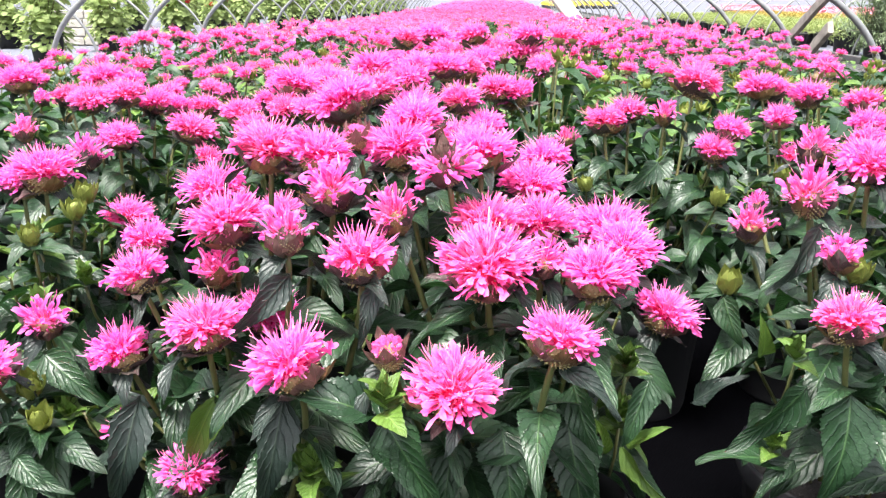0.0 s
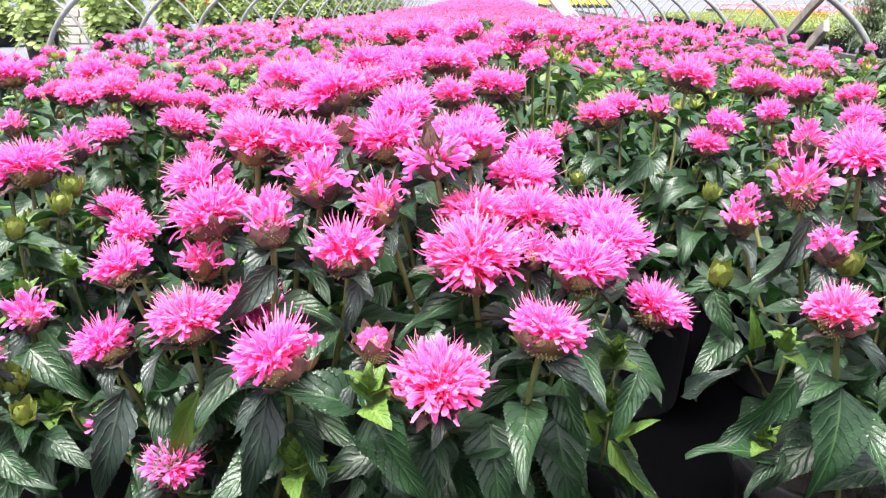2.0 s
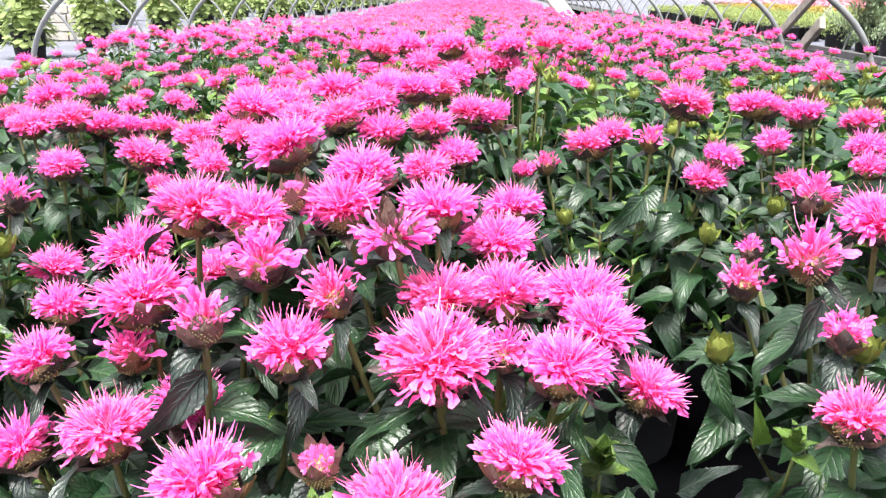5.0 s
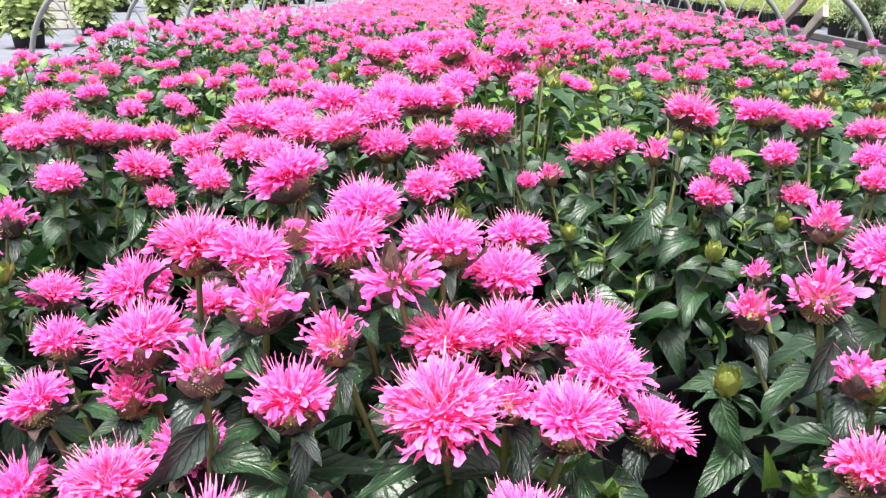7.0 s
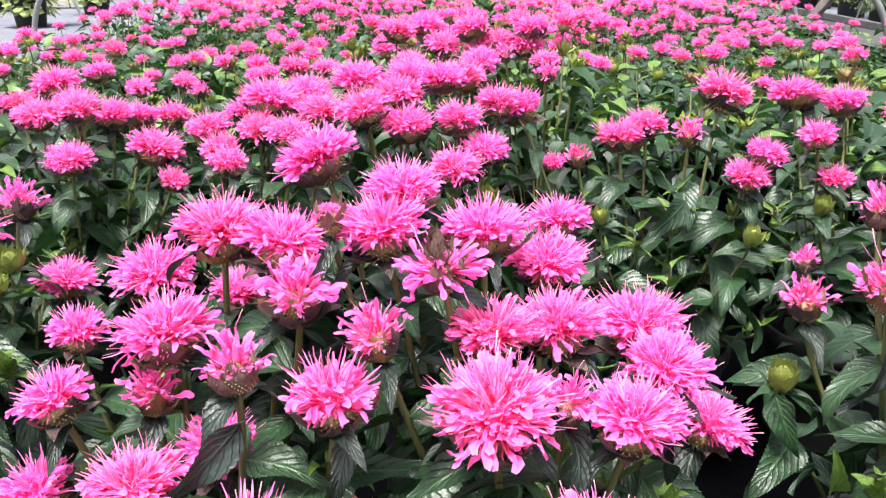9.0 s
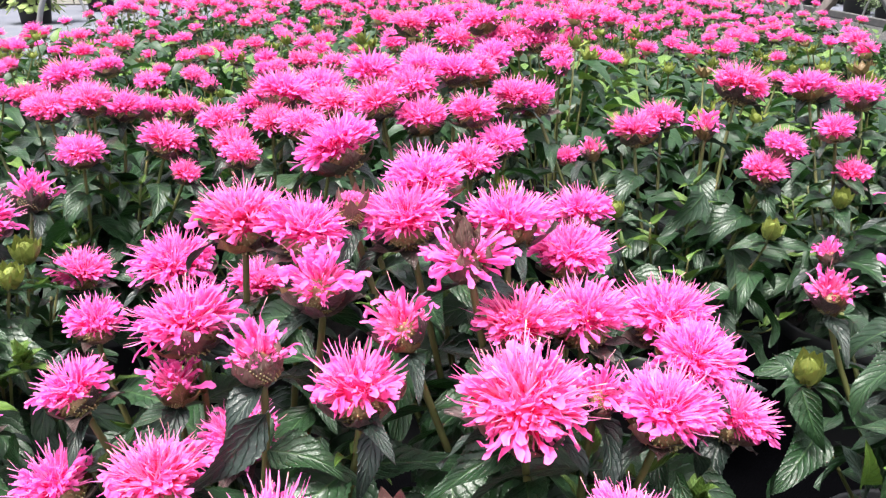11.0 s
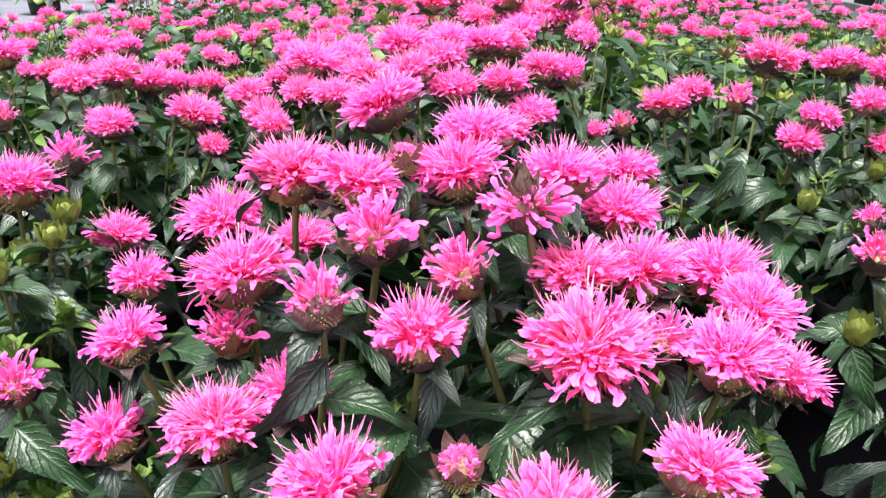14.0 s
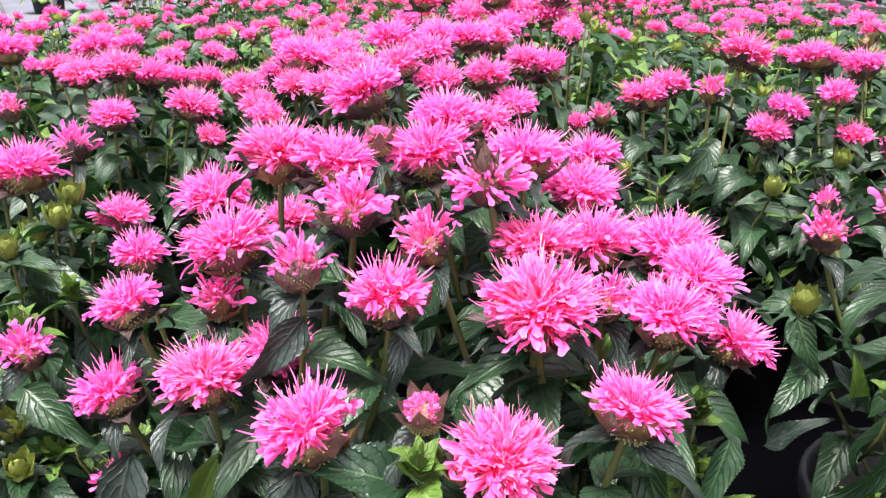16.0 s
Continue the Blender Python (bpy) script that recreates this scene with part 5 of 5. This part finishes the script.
def mallow(seed, height, wide, blooms):
    r = np.random.default_rng(seed)
    plant = tagged(new("potted_mallow"), "tall light-green broad-leaved plant in a black pot", "potted plant", "tall potted plants in the tunnel beside")
    part("pot", BIG_POT, plant, None, "large black plastic pot")
    stems, leaves = [], []
    for i in range(9):
        a, q = r.uniform(0, 6.28), wide * math.sqrt(r.uniform(0.05, 1))
        top = (q * math.cos(a), q * math.sin(a), height * r.uniform(0.7, 1.0))
        path = curve3((0.3 * top[0] * 0.5, 0.3 * top[1] * 0.5, 0.24), (0, 0, 0.4), top, (top[0] * 0.5, top[1] * 0.5, 0.3), 8)
        t = tube(path, np.linspace(0.007, 0.004, 8), 5)
        stems.append((t[0], t[1], t[2], np.full(len(t[1]), 1)))
        for k in range(52):
            t = r.uniform(0.0, 1) ** 1.4
            p = np.array([np.interp(t * 7, range(8), path[:, c]) for c in range(3)])
            b = r.uniform(0, 6.28)
            p = p + np.array([math.cos(b), math.sin(b), 0.2]) * r.uniform(0.03, 0.15)
            leaves.append(moved(round_leaf(), frame_to(p, (math.cos(b), math.sin(b), r.uniform(-1.3, 0.1)), (0, 0, 1), r.uniform(0.05, 0.095))))
    for k in range(240):
        a, q = r.uniform(0, 6.28), r.uniform(0.08, 0.25)
        leaves.append(moved(round_leaf(), frame_to((q * math.cos(a), q * math.sin(a), r.uniform(0.14, 0.46)), (math.cos(a), math.sin(a), r.uniform(-1.2, 0.0)), (0, 0, 1), r.uniform(0.05, 0.09))))
    part("foliage", as_mesh("foliage", join(leaves + stems), [MALLOW, STEM]), plant)
    for k in range(blooms):
        a = k * 2.0
        petals = [moved(small_leaf(0, 5, 0.40, -0.4), frame_to((0, 0, 0), (math.cos(q * 0.9), math.sin(q * 0.9), 0.5 + 0.2 * (q % 2)), (0, 0, 1), 0.065)) for q in range(7)]
        part("blossom", as_mesh("blossom", join(petals), [RED]), plant, pose(0.20 * math.cos(a), 0.20 * math.sin(a), 0.44 + 0.05 * k, 50, 10, 60 * k), "large red blossom")
    return plant


MALLOWS = [mallow(400 + i, h, w, n) for i, (h, w, n) in enumerate(((0.90, 0.22, 0), (0.98, 0.24, 0), (0.86, 0.22, 0), (0.92, 0.23, 5)))]
count, planted = 0, set()
for row, x in enumerate((-4.50, -6.0, -6.9, -7.9)):
    for i in range(20):
        y = 6.35 + 1.78 * i + 0.45 * row + 0.12 * math.sin(i * 3.1)
        if row == 1 and i in (3, 4):
            continue
        m = pose(x + 0.10 * math.sin(i * 2.3), y, 0, 0, 0, 40 * i)
        k = 3 if row == 0 and i in (3, 4) else count % 3
        if k not in planted:
            planted.add(k)
            MALLOWS[k].matrix_basis = m
        else:
            copy_thing(MALLOWS[k], m)
        count += 1

# a stack of pale blocks
for k in range(8):
    row, col = k // 2, k % 2
    bx, by, bz = -5.62 + 0.40 * col + 0.03 * (row % 2), 11.0, 0.002 + 0.112 * row
    v = bar((bx - 0.19, by, bz + 0.055), (bx + 0.19, by, bz + 0.055), 0.19, 0.108, 0.001)
    tagged(new("concrete_block", as_mesh("concrete_block", v, [BLOCK], False)), "pale concrete block in a low stack", "block", "stacked concrete blocks")


SEED_POT = as_mesh("pot", lathe([(0.001, 0.0), (0.078, 0.0), (0.095, 0.15), (0.101, 0.152), (0.101, 0.172), (0.096, 0.172), (0.09, 0.15), (0.001, 0.145)], 12), [POT])


def low_plant(name, seed, mat, radius, low, high, count_, size, label, group, width=0.26):
    r = np.random.default_rng(seed)
    plant = tagged(new(name), label, "potted plant", group)
    part("pot", SEED_POT, plant)
    out = []
    for i in range(count_):
        a, q = r.uniform(0, 6.28), radius * math.sqrt(r.uniform(0, 1))
        z = low + (high - low) * math.sqrt(max(0, 1 - (q / radius) ** 2)) * r.uniform(0.55, 1)
        out.append(moved(small_leaf(0, 3, width, 0.6), frame_to((q * math.cos(a), q * math.sin(a), z), (math.cos(a + r.normal(0, 0.8)), math.sin(a + r.normal(0, 0.8)), r.uniform(-0.2, 0.9)), (0, 0, 1), size * r.uniform(0.7, 1.3))))
    part("foliage", as_mesh("foliage", join(out), [mat]), plant)
    return plant


def far_bed_of(name, proto, xs, ys, label, mats):
    """A bed too far off to pick apart: one joined mesh."""
    q = np.random.default_rng(len(xs) * 17 + len(ys))
    out = []
    for x in xs:
        for y in ys:
            out.append(moved(proto[int(q.integers(len(proto)))], pose(x + q.normal(0, 0.03), y + q.normal(0, 0.03), 0, 0, 0, q.uniform(0, 360))))
    return tagged(new(name, as_mesh(name, join(out), mats)), label, "flower bed", kind="stuff")


def mound(seed, radius, low, high, count_, size):
    r = np.random.default_rng(seed)
    c = lathe([(0.078, 0.0), (0.1, 0.165), (0.001, 0.16)], 8)
    out = [(c[0], c[1], c[2], np.full(len(c[1]), 1))]
    for i in range(count_):
        a, q = r.uniform(0, 6.28), radius * math.sqrt(r.uniform(0, 1))
        z = low + (high - low) * math.sqrt(max(0, 1 - (q / radius) ** 2)) * r.uniform(0.55, 1)
        out.append(moved(small_leaf(0, 3, 0.30, 0.6), frame_to((q * math.cos(a), q * math.sin(a), z), (math.cos(a + r.normal(0, 0.8)), math.sin(a + r.normal(0, 0.8)), r.uniform(-0.2, 0.9)), (0, 0, 1), size * r.uniform(0.7, 1.3))))
    return join(out)


def beds(protos, xs, ys, jitter=0.02):
    q = np.random.default_rng(len(xs) * 31 + len(ys))
    first = set()
    for x in xs:
        for y in ys:
            k = int(q.integers(len(protos)))
            m = pose(x + q.normal(0, jitter), y + q.normal(0, jitter), 0, 0, 0, q.uniform(0, 360))
            if k not in first:
                first.add(k)
                protos[k].matrix_basis = m
            else:
                copy_thing(protos[k], m)


beds([low_plant("lime_plant", 500 + i, LIME, 0.15, 0.15, 0.29, 130, 0.05, "low mound of lime-green leaves in a black pot", "lime plants in the tunnel beside") for i in range(3)],
     np.arange(3.85, 5.4, 0.28), np.arange(11.2, 21.0, 0.29))
far_bed_of("olive_bed", [mound(520 + i, 0.16, 0.15, 0.31, 70, 0.06) for i in range(3)], np.arange(5.9, 7.2, 0.30), np.arange(10.0, 23.0, 0.32), "bed of low olive and orange leaved plants in black pots", [OLIVE, POT])
far_bed_of("rose_bed", [mound(540 + i, 0.17, 0.18, 0.36, 50, 0.08) for i in range(3)], np.arange(8.2, 9.8, 0.36), np.arange(14.0, 34.0, 0.38), "bed of low pale-rose flowers in black pots", [ROSE, POT])
far_bed_of("yellow_bed", [mound(560 + i, 0.18, 0.18, 0.40, 40, 0.10) for i in range(3)], np.arange(3.0, 6.8, 0.40), np.arange(50.0, 60.0, 0.45), "bed of bright yellow flowers in black pots far back", [YELLOW, POT])


def bush(seed, x, y, height, radius, mat, leaf, n, label):
    r = np.random.default_rng(seed)
    thing = tagged(new("bush"), label, "bush", "bushes beside the tunnel")
    thing.location = (x, y, 0)
    part("pot", BIG_POT, thing)
    twigs, leaves = [], []
    for i in range(70):
        a, el = r.uniform(0, 6.28), r.uniform(-0.25, 1.4)
        ln = r.uniform(0.7, 1.05)
        tip = np.array([radius * math.cos(a) * math.cos(el) * ln, radius * math.sin(a) * math.cos(el) * ln, 0.22 + (height - 0.22) * math.sin(el) * ln])
        path = curve3((0, 0, 0.22), (tip[0] * 0.4, tip[1] * 0.4, 0.3), tip, (tip[0] * 0.5, tip[1] * 0.5, 0.12), 6)
        twigs.append(tube(path, np.linspace(0.005, 0.0015, 6), 4, False))
        for k in range(n):
            t = r.uniform(0.25, 1.0) * 5
            p = np.array([np.interp(t, range(6), path[:, c]) for c in range(3)]) + r.normal(0, 0.035, 3)
            leaves.append(moved(small_leaf(0, 3, 0.17, 0.3), frame_to(p, r.normal(0, 1, 3) + np.array([0, 0, 0.6]), (0, 0, 1), leaf * r.uniform(0.6, 1.3))))
    part("foliage", as_mesh("foliage", join(leaves + [(v, f, u, np.full(len(f), 1)) for v, f, u, m in twigs]), [mat, TIMBER]), thing)


bush(600, 3.84, 8.9, 1.0, 0.46, GREY_GREEN, 0.055, 120, "dense grey-green bush in a black pot")
bush(601, 4.60, 7.9, 0.90, 0.50, GREY_GREEN, 0.05, 60, "dense grey-green bush in a black pot")
bush(602, 3.86, 9.75, 0.40, 0.32, MALLOW, 0.05, 40, "low light-green shrub in a black pot")
bush(603, 3.80, 8.25, 0.34, 0.26, GREY_GREEN, 0.045, 36, "low grey-green shrub in a black pot")
bush(604, 4.9, 9.6, 1.0, 0.5, GREY_GREEN, 0.06, 50, "dense grey-green bush in a black pot")
